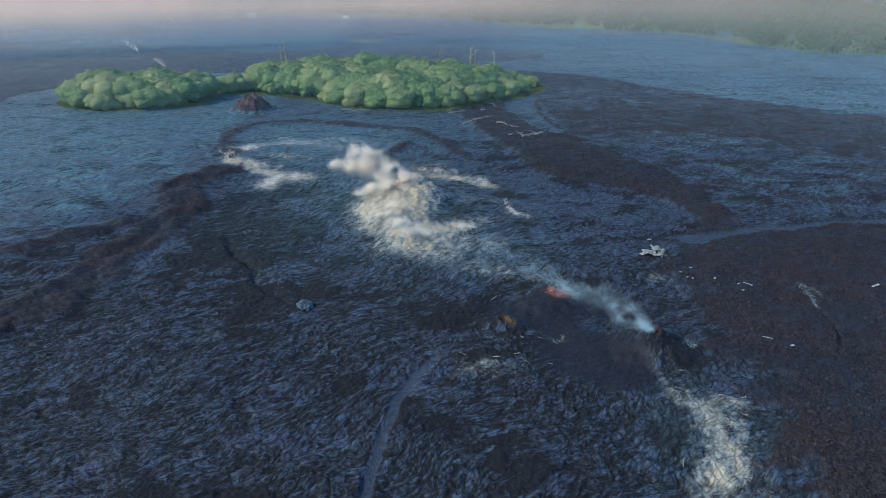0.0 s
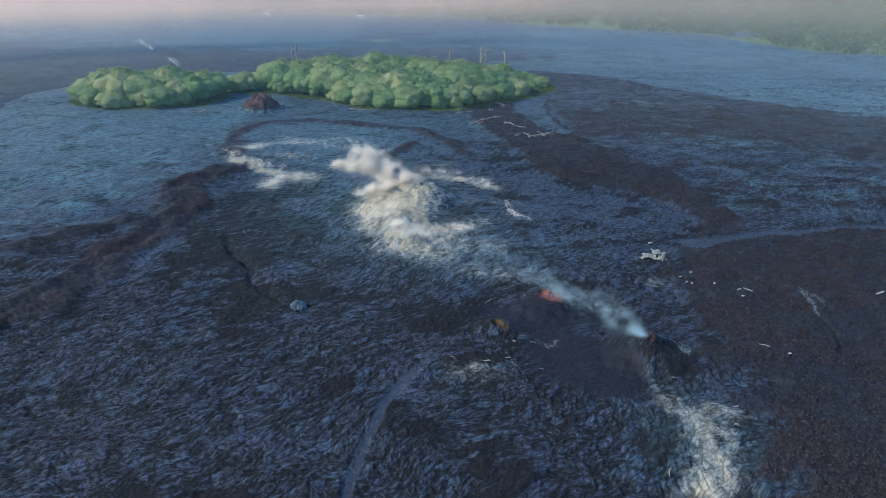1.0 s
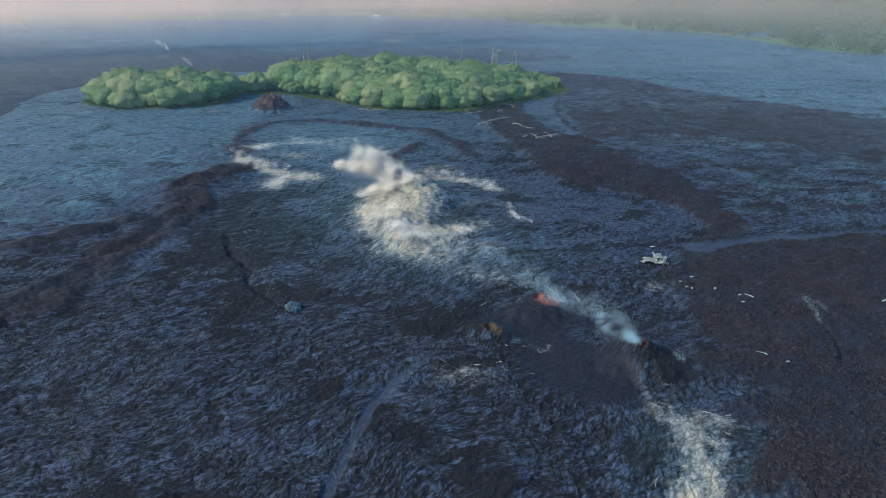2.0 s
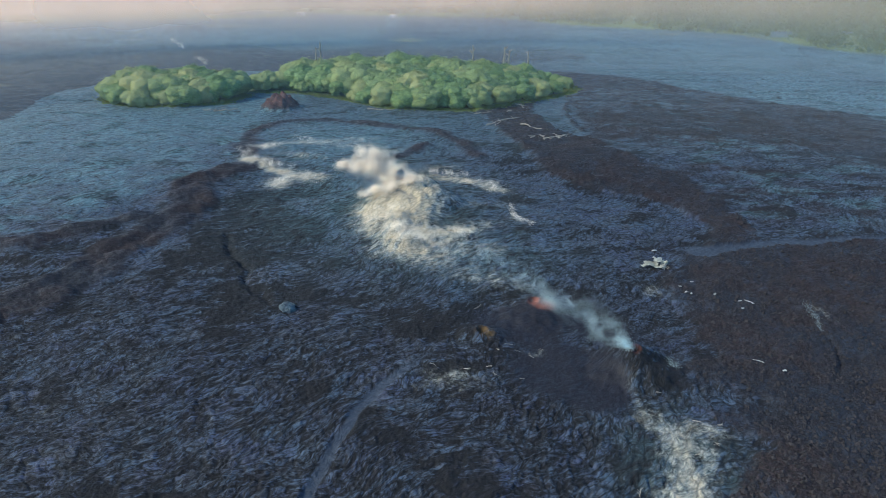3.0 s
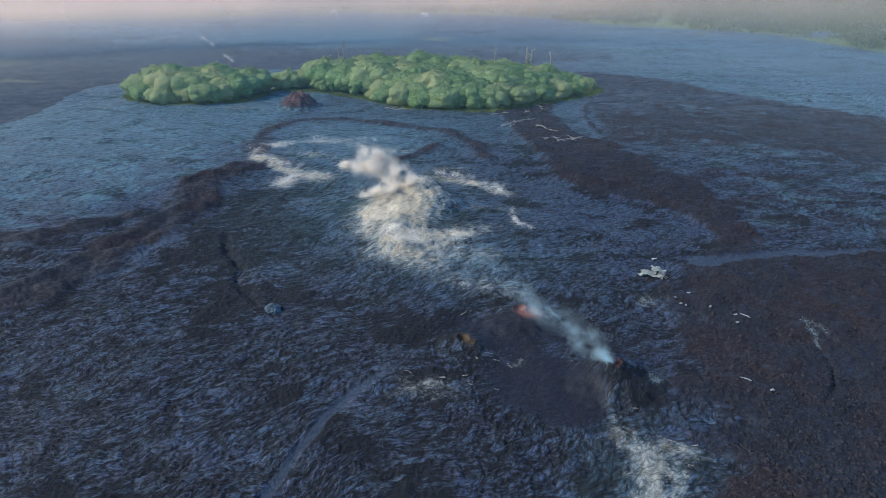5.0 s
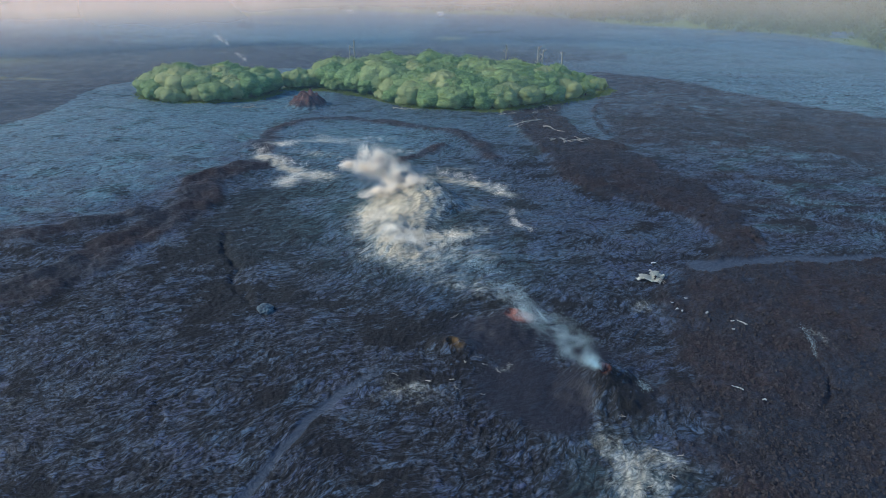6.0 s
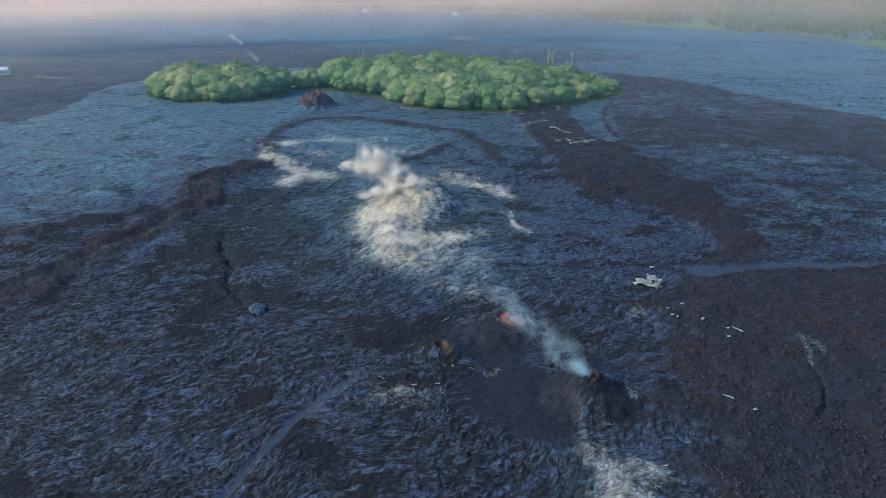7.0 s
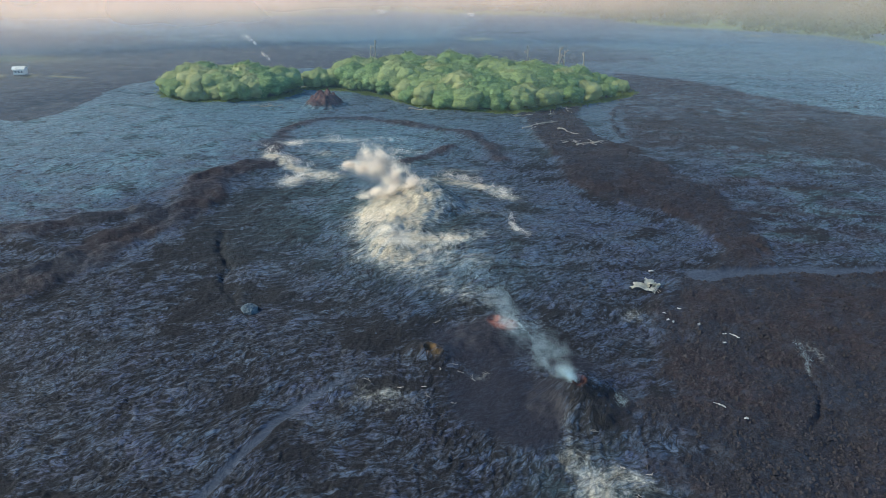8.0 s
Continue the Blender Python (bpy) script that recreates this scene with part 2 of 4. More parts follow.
    # glassy skin on the crests; hollows painted darker to stand in for shade
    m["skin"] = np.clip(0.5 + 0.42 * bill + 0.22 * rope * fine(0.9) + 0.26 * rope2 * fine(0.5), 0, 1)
    # clinker
    clink = (0.42 * np.abs(gnoise(x / 1.9, y / 1.9, 81)) * fine(1.5) + 0.38 * np.abs(gnoise(x / 0.85, y / 0.85, 82)) * fine(0.8) +
             0.16 * gnoise(x / 0.4, y / 0.4, 83) * fine(0.4) + 0.5 * fbm(x / 5, y / 5, 84, 2))
    h = h + rough * (crust * (1 - aa) * (1 - 0.6 * dark_flat) + clink * aa)
    h = h + 0.4 * strip + 0.35 * field + low * (0.7 + 0.9 * gnoise(x / 5, y / 5, 91)) + 0.5 * bank + 1.0 * high * (1 + 0.8 * gnoise(x / 4, y / 4, 90)) + 0.4 * loop * (1 + 1.2 * gnoise(x / 2.6, y / 2.6, 125)) + 1.2 * heaps
    h = h + 0.45 * scarp
    d, t, _ = to_line(jx, jy, GULLY)
    h = h - 0.7 * np.exp(-(d / 0.8) ** 2) * (1 + 1.2 * gnoise(x / 3, y / 3, 98)) * np.sin(np.pi * np.clip(t, 0, 1)) ** 0.5
    d, t, _ = to_line(x + 0.3 * gnoise(x / 1.2, y / 1.2, 88), y, FISSURE)
    h = h - 0.4 * np.exp(-(d / 0.3) ** 2) * smooth(1.0, 0.7, t)
    h = h - 0.12 * chan + 0.12 * np.exp(-((d_c - 1.3) / 0.6) ** 2) * smooth(1.0, 0.8, t_c)
    h = h * (1 - 0.8 * track)
    # the steaming mound: a steep heap with a long front spur
    r = np.hypot((wx + 6.5) / 11.0, (wy - 125) / 11.5)
    mound = 3.8 * np.clip(1 - r * r, 0, 1) ** 1.4 + 0.8 * np.clip(1 - r * 1.8, 0, 1)
    mound = np.maximum(mound, 2.4 * np.clip(1 - np.hypot((wx + 6.5) / 6.5, (wy - 112) / 13), 0, 1))
    h = h + mound * (1 + 0.25 * gnoise(x / 3.4, y / 3.4, 95) + 0.15 * gnoise(x / 1.6, y / 1.6, 94)) + 0.3 * smooth(0.3, 2, mound) * np.abs(gnoise(x / 1.3, y / 1.3, 96)) * fine(1.0)
    red = np.zeros(x.shape)
    for k, (cx, cy, rf, hh, rc, dc) in enumerate(VENTS):
        q = np.hypot(jx * 0.35 + x * 0.65 - cx, jy * 0.35 + y * 0.65 - cy) * (1 + 0.5 * gnoise(x / 1.5, y / 1.5, 131 + k) * 0.5)
        cone = hh * np.clip(1 - (q - rc) / (rf - rc), 0, 1) ** 1.35
        cone = np.where(q < rc, hh - dc * (1 - (q / rc) ** 2), cone)
        h = h + cone * (1 + (0.12 + 0.55 * (k == 3)) * gnoise(x * (1.1 - 0.5 * (k == 3)), y * (1.1 - 0.5 * (k == 3)), 97 + k))
        red = np.maximum(red, (1 - smooth(rc * 0.85, rc * 1.35, q)) * (0.3, 0.3, 0.0, 0.3)[k])
        if k == 0:
            red = np.maximum(red, 0.95 * smooth(0.25, 0.6, spot(jx * 0.4 + x * 0.6, jy * 0.4 + y * 0.6, 15.9, 80.1, 2.0, 1.6, 10)))
        if k == 2:
            m["rust"] = 1 - smooth(0.3, 1.9, np.hypot(x - cx - 0.6, y - cy))
        if k == 3:
            red = np.maximum(red, 0.22 * smooth(0.1, 0.5, cone / hh))
            m["brown"] = np.maximum(m["brown"], smooth(0.05, 0.3, cone / hh))
            m["silver_sheen"] = m["silver_sheen"] * (1 - smooth(0.02, 0.2, cone / hh))
    m["red"], m["rub"] = red, rubble_w * (1 - calm)
    white = np.zeros(x.shape)
    for cx, cy, rx, ry, turn, s in WHITE:
        white = white + s * spot(wx * 0.6 + x * 0.4, wy * 0.6 + y * 0.4, cx, cy, rx, ry, turn)
    streak = fbm(cu / 3.5, cv / 1.4, 101, 4)
    white = white * (1 + 0.9 * streak) * (1 - 0.5 * red)
    m["white"] = np.clip(white, 0, 1.7)
    # teal wash round the vents; on the far plains it paints in sky sheen
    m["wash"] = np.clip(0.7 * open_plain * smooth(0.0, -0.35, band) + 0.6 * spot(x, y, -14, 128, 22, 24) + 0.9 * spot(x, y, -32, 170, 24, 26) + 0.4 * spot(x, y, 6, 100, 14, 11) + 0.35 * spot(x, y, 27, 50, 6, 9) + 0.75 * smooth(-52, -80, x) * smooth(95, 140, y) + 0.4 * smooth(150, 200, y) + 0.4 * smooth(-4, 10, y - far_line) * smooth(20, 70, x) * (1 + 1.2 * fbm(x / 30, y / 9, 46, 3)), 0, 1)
    # grass round the islands of trees
    near = np.minimum(to_line(x, y, ISLE_SMALL + ISLE_SMALL[:1])[0], to_line(x, y, ISLE_LARGE + ISLE_LARGE[:1])[0])
    isle = inside(x, y, ISLE_SMALL) | inside(x, y, ISLE_LARGE)
    m["grass"] = np.clip(np.where(isle, 1.0, 1 - smooth(0.3, 2.8, near + 2.2 * gnoise(x / 4, y / 4, 111))), 0, 1)
    away = smooth(0, 40, y - np.interp(x, [-900, -347, -138, 14, 79, 136, 182, 195, 208, 300], [520, 562, 653, 630, 538, 506, 468, 412, 366, 320]))
    m["grass"] = np.maximum(m["grass"], away * smooth(-0.5, 0.1, fbm(x / 90, y / 60, 113, 3)))
    lawn = spot(wx, wy, -262, 306, 26, 13) + spot(wx, y, -232, 256, 14, 1.6) + 0.9 * spot(wx, y, -196, 258, 9, 1.6) + 0.8 * spot(wx, y, -214, 259, 5, 2) + 0.9 * spot(wx, wy, -42, 441, 9, 9) + 0.6 * spot(wx, wy, -210, 545, 60, 12) + 0.8 * spot(wx, y, 128, 487, 14, 2.5) + 0.9 * spot(wx, y, 258, 418, 16, 3) + 0.5 * spot(wx, wy, 180, 470, 30, 3)
    m["lawn"] = np.clip(lawn, 0, 1)
    h = h * (1 - 0.5 * smooth(350, 600, np.hypot(x, y)))
    h = h + 13 * smooth(0.15, 0.6, spot(x, y, -400, 760, 75, 70))
    h = h + 6 * spot(x, y, -225, 520, 14, 12) + 3.5 * spot(x, y, -148, 368, 6, 6)
    return h, m


def ground_z(x, y):
    return float(terrain(np.array([x]), np.array([y]), np.array([0.5]))[0][0])


# ---------------------------------------------------------------- materials
def material(name):
    mat = bpy.data.materials.new(name)
    mat.use_nodes = True
    nt = mat.node_tree
    bsdf = nt.nodes["Principled BSDF"]
    return mat, nt, bsdf


def node(nt, kind, **values):
    n = nt.nodes.new(kind)
    for key, value in values.items():
        if key in n.inputs.keys():
            n.inputs[key].default_value = value
    return n


def noise_tex(nt, vec, scale, detail=4.0, rough=0.6, distort=0.0):
    n = node(nt, "ShaderNodeTexNoise", Scale=scale, Detail=detail, Roughness=rough, Distortion=distort)
    nt.links.new(vec, n.inputs["Vector"])
    return n.outputs["Fac"]


def remap(nt, src, a0, a1, b0=0.0, b1=1.0):
    n = node(nt, "ShaderNodeMapRange")
    n.interpolation_type = "SMOOTHSTEP"
    for key, v in zip(("From Min", "From Max", "To Min", "To Max"), (a0, a1, b0, b1)):
        n.inputs[key].default_value = v
    nt.links.new(src, n.inputs["Value"])
    return n.outputs["Result"]


def mix(nt, fac, c0, c1):
    n = nt.nodes.new("ShaderNodeMix")
    n.data_type = "RGBA"
    for socket, v in ((n.inputs[0], fac), (n.inputs[6], c0), (n.inputs[7], c1)):
        if isinstance(v, (int, float)):
            socket.default_value = v
        elif isinstance(v, tuple):
            socket.default_value = (*v, 1.0)
        else:
            nt.links.new(v, socket)
    return n.outputs[2]


def calc(nt, op, a, b=0.0, clamp=False):
    n = nt.nodes.new("ShaderNodeMath")
    n.operation, n.use_clamp = op, clamp
    for socket, v in zip(n.inputs, (a, b)):
        if isinstance(v, (int, float)):
            socket.default_value = v
        else:
            nt.links.new(v, socket)
    return n.outputs[0]


def attr(nt, name):
    n = nt.nodes.new("ShaderNodeAttribute")
    n.attribute_name = name
    return n.outputs["Fac"]


def bump(nt, bsdf, height, distance, strength=1.0):
    n = node(nt, "ShaderNodeBump", Strength=strength, Distance=distance)
    nt.links.new(height, n.inputs["Height"])
    nt.links.new(n.outputs[0], bsdf.inputs["Normal"])


def lava_material():
    mat, nt, bsdf = material("lava_ground")
    link = nt.links.new
    pos = nt.nodes.new("ShaderNodeTexCoord").outputs["Object"]
    n_big, n_mid, n_fine = noise_tex(nt, pos, 0.11, 5), noise_tex(nt, pos, 0.9, 5, 0.65), noise_tex(nt, pos, 4.5, 4, 0.7)
    # drawn-out, wandering streaks of the glassy crust
    def wander(src, scale, amount):
        n = node(nt, "ShaderNodeTexNoise", Scale=scale, Detail=2.0)
        link(src, n.inputs["Vector"])
        sub, mul, add = (nt.nodes.new("ShaderNodeVectorMath") for _ in range(3))
        sub.operation, mul.operation = "SUBTRACT", "SCALE"
        sub.inputs[1].default_value, mul.inputs["Scale"].default_value = (0.5, 0.5, 0.5), amount
        link(n.outputs["Color"], sub.inputs[0])
        link(sub.outputs[0], mul.inputs[0])
        link(mul.outputs[0], add.inputs[0])
        link(src, add.inputs[1])
        return add.outputs[0]
    # turned into the run of the flow, then drawn out along it
    def drawn(src, turn, sx, sy):
        rot, sc = nt.nodes.new("ShaderNodeMapping"), nt.nodes.new("ShaderNodeMapping")
        rot.inputs["Rotation"].default_value[2] = -radians(turn)
        sc.inputs["Scale"].default_value = (sx, sy, 0.0)
        link(src, rot.inputs[0])
        link(rot.outputs[0], sc.inputs[0])
        return sc.outputs[0]
    curled = wander(wander(pos, 0.035, 14.0), 0.25, 2.2)
    along = drawn(curled, 40.0, 0.42, 1.2)
    n_streak = noise_tex(nt, along, 0.9, 4, 0.6, 0.5)
    # ropes of crust: fine, long, folded over one another
    ropes = drawn(wander(curled, 0.9, 0.55), 40.0, 1.05, 2.0)
    n_rope, n_rope2 = noise_tex(nt, ropes, 0.75, 3, 0.6, 0.8), noise_tex(nt, ropes, 2.1, 3, 0.65, 0.6)
    strand = calc(nt, "ADD", calc(nt, "MULTIPLY", calc(nt, "SUBTRACT", n_rope, 0.5), 1.0), calc(nt, "MULTIPLY", calc(nt, "SUBTRACT", n_rope2, 0.5), 0.8))
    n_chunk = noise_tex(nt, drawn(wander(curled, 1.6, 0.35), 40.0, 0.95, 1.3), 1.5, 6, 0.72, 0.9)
    # plates of crust, each of its own tone; thin dark seams paint in crevice shade
    frayed = wander(wander(along, 1.3, 0.3), 4.0, 0.16)
    seam, tone, dome = None, None, None
    for scale, wide, low in ((0.8, 0.10, 0.10), (2.1, 0.15, 0.35)):
        edge, cell = nt.nodes.new("ShaderNodeTexVoronoi"), nt.nodes.new("ShaderNodeTexVoronoi")
        edge.feature = "DISTANCE_TO_EDGE"
        for v in (edge, cell):
            v.inputs["Scale"].default_value = scale
            link(frayed, v.inputs["Vector"])
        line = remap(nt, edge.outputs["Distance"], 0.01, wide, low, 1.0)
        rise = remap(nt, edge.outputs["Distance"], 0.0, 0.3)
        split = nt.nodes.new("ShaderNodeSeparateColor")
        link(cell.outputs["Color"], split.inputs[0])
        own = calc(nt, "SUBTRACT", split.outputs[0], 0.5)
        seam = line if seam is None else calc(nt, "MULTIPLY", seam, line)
        tone = own if tone is None else calc(nt, "ADD", tone, own)
        dome = rise if dome is None else calc(nt, "ADD", dome, calc(nt, "MULTIPLY", rise, 0.5))
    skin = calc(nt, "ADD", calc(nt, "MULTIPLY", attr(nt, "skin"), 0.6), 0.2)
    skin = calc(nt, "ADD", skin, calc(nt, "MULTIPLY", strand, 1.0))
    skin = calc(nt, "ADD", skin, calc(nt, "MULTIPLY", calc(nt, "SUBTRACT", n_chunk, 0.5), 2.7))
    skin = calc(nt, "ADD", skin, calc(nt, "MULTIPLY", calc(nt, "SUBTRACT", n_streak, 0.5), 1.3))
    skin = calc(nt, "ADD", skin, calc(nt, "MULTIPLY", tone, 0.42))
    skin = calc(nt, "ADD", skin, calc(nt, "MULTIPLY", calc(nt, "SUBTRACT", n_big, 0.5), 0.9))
    reach = calc(nt, "SUBTRACT", calc(nt, "MULTIPLY", attr(nt, "silver_sheen"), 0.55), calc(nt, "MULTIPLY", attr(nt, "rub"), 0.58))
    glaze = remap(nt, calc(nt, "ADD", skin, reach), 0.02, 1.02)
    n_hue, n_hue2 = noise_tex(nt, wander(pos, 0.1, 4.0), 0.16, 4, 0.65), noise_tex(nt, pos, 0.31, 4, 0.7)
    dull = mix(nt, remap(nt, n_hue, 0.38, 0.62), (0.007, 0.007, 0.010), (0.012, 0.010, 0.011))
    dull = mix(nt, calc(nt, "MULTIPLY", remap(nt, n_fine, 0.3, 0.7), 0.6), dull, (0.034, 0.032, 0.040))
    # blue-grey sky sheen of the glassy crests put into the colour
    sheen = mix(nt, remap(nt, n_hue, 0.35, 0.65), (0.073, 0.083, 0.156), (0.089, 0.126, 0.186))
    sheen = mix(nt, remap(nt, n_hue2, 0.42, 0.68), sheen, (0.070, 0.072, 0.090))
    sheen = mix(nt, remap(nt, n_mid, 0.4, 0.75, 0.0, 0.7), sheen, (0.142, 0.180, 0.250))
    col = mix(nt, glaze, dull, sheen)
    n_rust = noise_tex(nt, pos, 0.28, 4, 0.7)
    col = mix(nt, calc(nt, "MULTIPLY", remap(nt, n_rust, 0.54, 0.7), 0.6), col, mix(nt, remap(nt, strand, -0.2, 0.3), (0.016, 0.014, 0.015), (0.060, 0.052, 0.056)))
    # hollows and seams go near black: their shade is put into the colour
    pit_shade = remap(nt, n_chunk, 0.36, 0.47, 0.08, 1.0)
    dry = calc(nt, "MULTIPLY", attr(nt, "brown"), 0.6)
    seam_f = calc(nt, "ADD", calc(nt, "MULTIPLY", calc(nt, "MULTIPLY", seam, pit_shade), calc(nt, "SUBTRACT", 1.0, dry)), dry)
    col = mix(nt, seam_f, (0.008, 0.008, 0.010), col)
    # teal crust near the vents; farther off, sky sheen put in as colour
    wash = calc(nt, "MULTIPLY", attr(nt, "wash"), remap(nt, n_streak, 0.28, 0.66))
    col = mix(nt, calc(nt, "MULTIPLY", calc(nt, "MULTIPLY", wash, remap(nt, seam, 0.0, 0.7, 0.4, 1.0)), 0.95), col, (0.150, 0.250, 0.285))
    n_lump = noise_tex(nt, pos, 2.2, 3, 0.6)
    n_tint = noise_tex(nt, wander(pos, 0.2, 3.0), 0.075, 4, 0.6)
    loose = mix(nt, remap(nt, n_tint, 0.40, 0.62), (0.060, 0.042, 0.046), (0.042, 0.045, 0.064))
    brown = mix(nt, remap(nt, n_fine, 0.32, 0.68), (0.007, 0.006, 0.007), loose)
    brown = mix(nt, remap(nt, n_lump, 0.35, 0.6, 0.5, 0.0), brown, (0.010, 0.009, 0.011))
    brown = mix(nt, remap(nt, noise_tex(nt, pos, 0.5, 4, 0.7), 0.56, 0.72, 0.0, 0.6), brown, (0.046, 0.050, 0.066))
    col = mix(nt, remap(nt, calc(nt, "ADD", attr(nt, "brown"), calc(nt, "MULTIPLY", n_mid, 0.9)), 0.6, 1.35), col, brown)
    col = mix(nt, attr(nt, "ash"), col, mix(nt, remap(nt, n_fine, 0.35, 0.7), (0.009, 0.009, 0.014), (0.026, 0.025, 0.037)))
    col = mix(nt, attr(nt, "flat"), col, mix(nt, n_big, (0.030, 0.037, 0.050), (0.044, 0.053, 0.070)))
    col = mix(nt, attr(nt, "track"), col, mix(nt, n_mid, (0.042, 0.052, 0.078), (0.066, 0.080, 0.112)))
    col = mix(nt, calc(nt, "MULTIPLY", attr(nt, "rust"), remap(nt, n_mid, 0.35, 0.6)), col, (0.14, 0.085, 0.03))
    red = mix(nt, remap(nt, n_mid, 0.35, 0.65), (0.10, 0.032, 0.024), (0.36, 0.125, 0.08))
    col = mix(nt, attr(nt, "red"), col, red)
    sulph = mix(nt, n_mid, (0.32, 0.36, 0.34), (0.66, 0.62, 0.52))
    sulph = mix(nt, remap(nt, n_big, 0.5, 0.75), sulph, (0.45, 0.36, 0.22))
    sulph = mix(nt, remap(nt, attr(nt, "white"), 0.5, 1.2), sulph, mix(nt, n_mid, (0.44, 0.37, 0.26), (0.74, 0.62, 0.44)))
    grit = calc(nt, "ADD", calc(nt, "MULTIPLY", calc(nt, "SUBTRACT", n_fine, 0.5), 1.0), calc(nt, "MULTIPLY", calc(nt, "SUBTRACT", n_mid, 0.5), 1.3))
    wfac = calc(nt, "ADD", attr(nt, "white"), calc(nt, "ADD", grit, calc(nt, "MULTIPLY", strand, 1.1)))
    wfac = calc(nt, "MULTIPLY", remap(nt, wfac, 0.05, 1.25), remap(nt, attr(nt, "white"), 0.02, 0.45), True)
    wfac = calc(nt, "MULTIPLY", wfac, remap(nt, seam, 0.2, 0.8, 0.6, 1.0))
    col = mix(nt, wfac, col, sulph)
    lawn = mix(nt, n_big, (0.16, 0.17, 0.07), (0.30, 0.27, 0.15))
    col = mix(nt, attr(nt, "lawn"), col, lawn)
    grass = mix(nt, n_mid, (0.10, 0.15, 0.03), (0.26, 0.28, 0.07))
    col = mix(nt, attr(nt, "grass"), col, grass)
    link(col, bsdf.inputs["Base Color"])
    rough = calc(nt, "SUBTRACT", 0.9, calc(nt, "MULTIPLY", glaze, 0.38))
    link(rough, bsdf.inputs["Roughness"])
    bsdf.inputs["Specular IOR Level"].default_value = 0.35
    height = calc(nt, "ADD", calc(nt, "MULTIPLY", n_mid, 0.6), calc(nt, "MULTIPLY", n_fine, 0.25))
    height = calc(nt, "ADD", height, calc(nt, "MULTIPLY", calc(nt, "MULTIPLY", calc(nt, "ADD", strand, calc(nt, "MULTIPLY", n_chunk, 1.6)), calc(nt, "SUBTRACT", 1.0, attr(nt, "brown"))), 0.5))
    height = calc(nt, "ADD", height, calc(nt, "MULTIPLY", calc(nt, "MULTIPLY", n_fine, attr(nt, "brown")), 0.45))
    height = calc(nt, "ADD", height, calc(nt, "MULTIPLY", calc(nt, "MULTIPLY", dome, calc(nt, "SUBTRACT", 1.0, calc(nt, "MULTIPLY", attr(nt, "brown"), 0.9))), 0.24))
    height = calc(nt, "MULTIPLY", height, calc(nt, "SUBTRACT", 1.0, calc(nt, "MAXIMUM", calc(nt, "MULTIPLY", attr(nt, "ash"), 0.55), calc(nt, "MULTIPLY", wfac, 0.45))))
    bump(nt, bsdf, height, 0.3, 0.9)
    return mat


def plain_material(name, c0, c1, scale, rough=0.8, relief=0.0, metal=0.0, vary=0.0):
    """Two-tone grained surface; vary: how much each loose piece differs."""
    mat, nt, bsdf = material(name)
    pos = nt.nodes.new("ShaderNodeTexCoord").outputs["Object"]
    fac = noise_tex(nt, pos, scale, 5, 0.65)
    col = mix(nt, remap(nt, fac, 0.3, 0.7), c0, c1)
    if vary:
        geo = nt.nodes.new("ShaderNodeNewGeometry").outputs["Random Per Island"]
        col = mix(nt, calc(nt, "MULTIPLY", geo, vary), col, tuple(2.2 * v for v in c1))
    nt.links.new(col, bsdf.inputs["Base Color"])
    bsdf.inputs["Roughness"].default_value, bsdf.inputs["Metallic"].default_value = rough, metal
    if relief:
        bump(nt, bsdf, noise_tex(nt, pos, scale * 3, 4), relief)
    return mat


def leaf_material(name, dark, light, tip):
    """Leaves: each clump and each tree of its own green, with light passing through."""
    mat, nt, bsdf = material(name)
    island = nt.nodes.new("ShaderNodeNewGeometry").outputs["Random Per Island"]
    rnd = nt.nodes.new("ShaderNodeObjectInfo").outputs["Random"]
    pos = nt.nodes.new("ShaderNodeTexCoord").outputs["Object"]
    clump = remap(nt, noise_tex(nt, pos, 1.0, 5, 0.7), 0.34, 0.66)
    col = mix(nt, calc(nt, "ADD", calc(nt, "MULTIPLY", clump, 0.6), calc(nt, "MULTIPLY", island, 0.4)), dark, light)
    speck = remap(nt, noise_tex(nt, pos, 2.6, 3, 0.7), 0.34, 0.66)
    col = mix(nt, speck, mix(nt, 0.6, col, dark), col)
    col = mix(nt, calc(nt, "MULTIPLY", calc(nt, "MULTIPLY", rnd, rnd), 0.8), col, tip)
    bump(nt, bsdf, noise_tex(nt, pos, 1.5, 5, 0.75), 0.9, 1.0)
    nt.links.new(col, bsdf.inputs["Base Color"])
    bsdf.inputs["Roughness"].default_value = 0.6
    tr = nt.nodes.new("ShaderNodeBsdfTranslucent")
    nt.links.new(col, tr.inputs["Color"])
    sh = nt.nodes.new("ShaderNodeMixShader")
    sh.inputs[0].default_value = 0.3
    nt.links.new(bsdf.outputs[0], sh.inputs[1])
    nt.links.new(tr.outputs[0], sh.inputs[2])
    nt.links.new(sh.outputs[0], nt.nodes["Material Output"].inputs["Surface"])
    return mat


def vapour_material(name, colour):
    """Droplets that scatter light to both sides."""
    mat, nt, bsdf = material(name)
    d, tr = nt.nodes.new("ShaderNodeBsdfDiffuse"), nt.nodes.new("ShaderNodeBsdfTranslucent")
    d.inputs[0].default_value = tr.inputs[0].default_value = (*colour, 1)
    sh = nt.nodes.new("ShaderNodeMixShader")
    nt.links.new(d.outputs[0], sh.inputs[1])
    nt.links.new(tr.outputs[0], sh.inputs[2])
    nt.links.new(sh.outputs[0], nt.nodes["Material Output"].inputs["Surface"])
    return mat


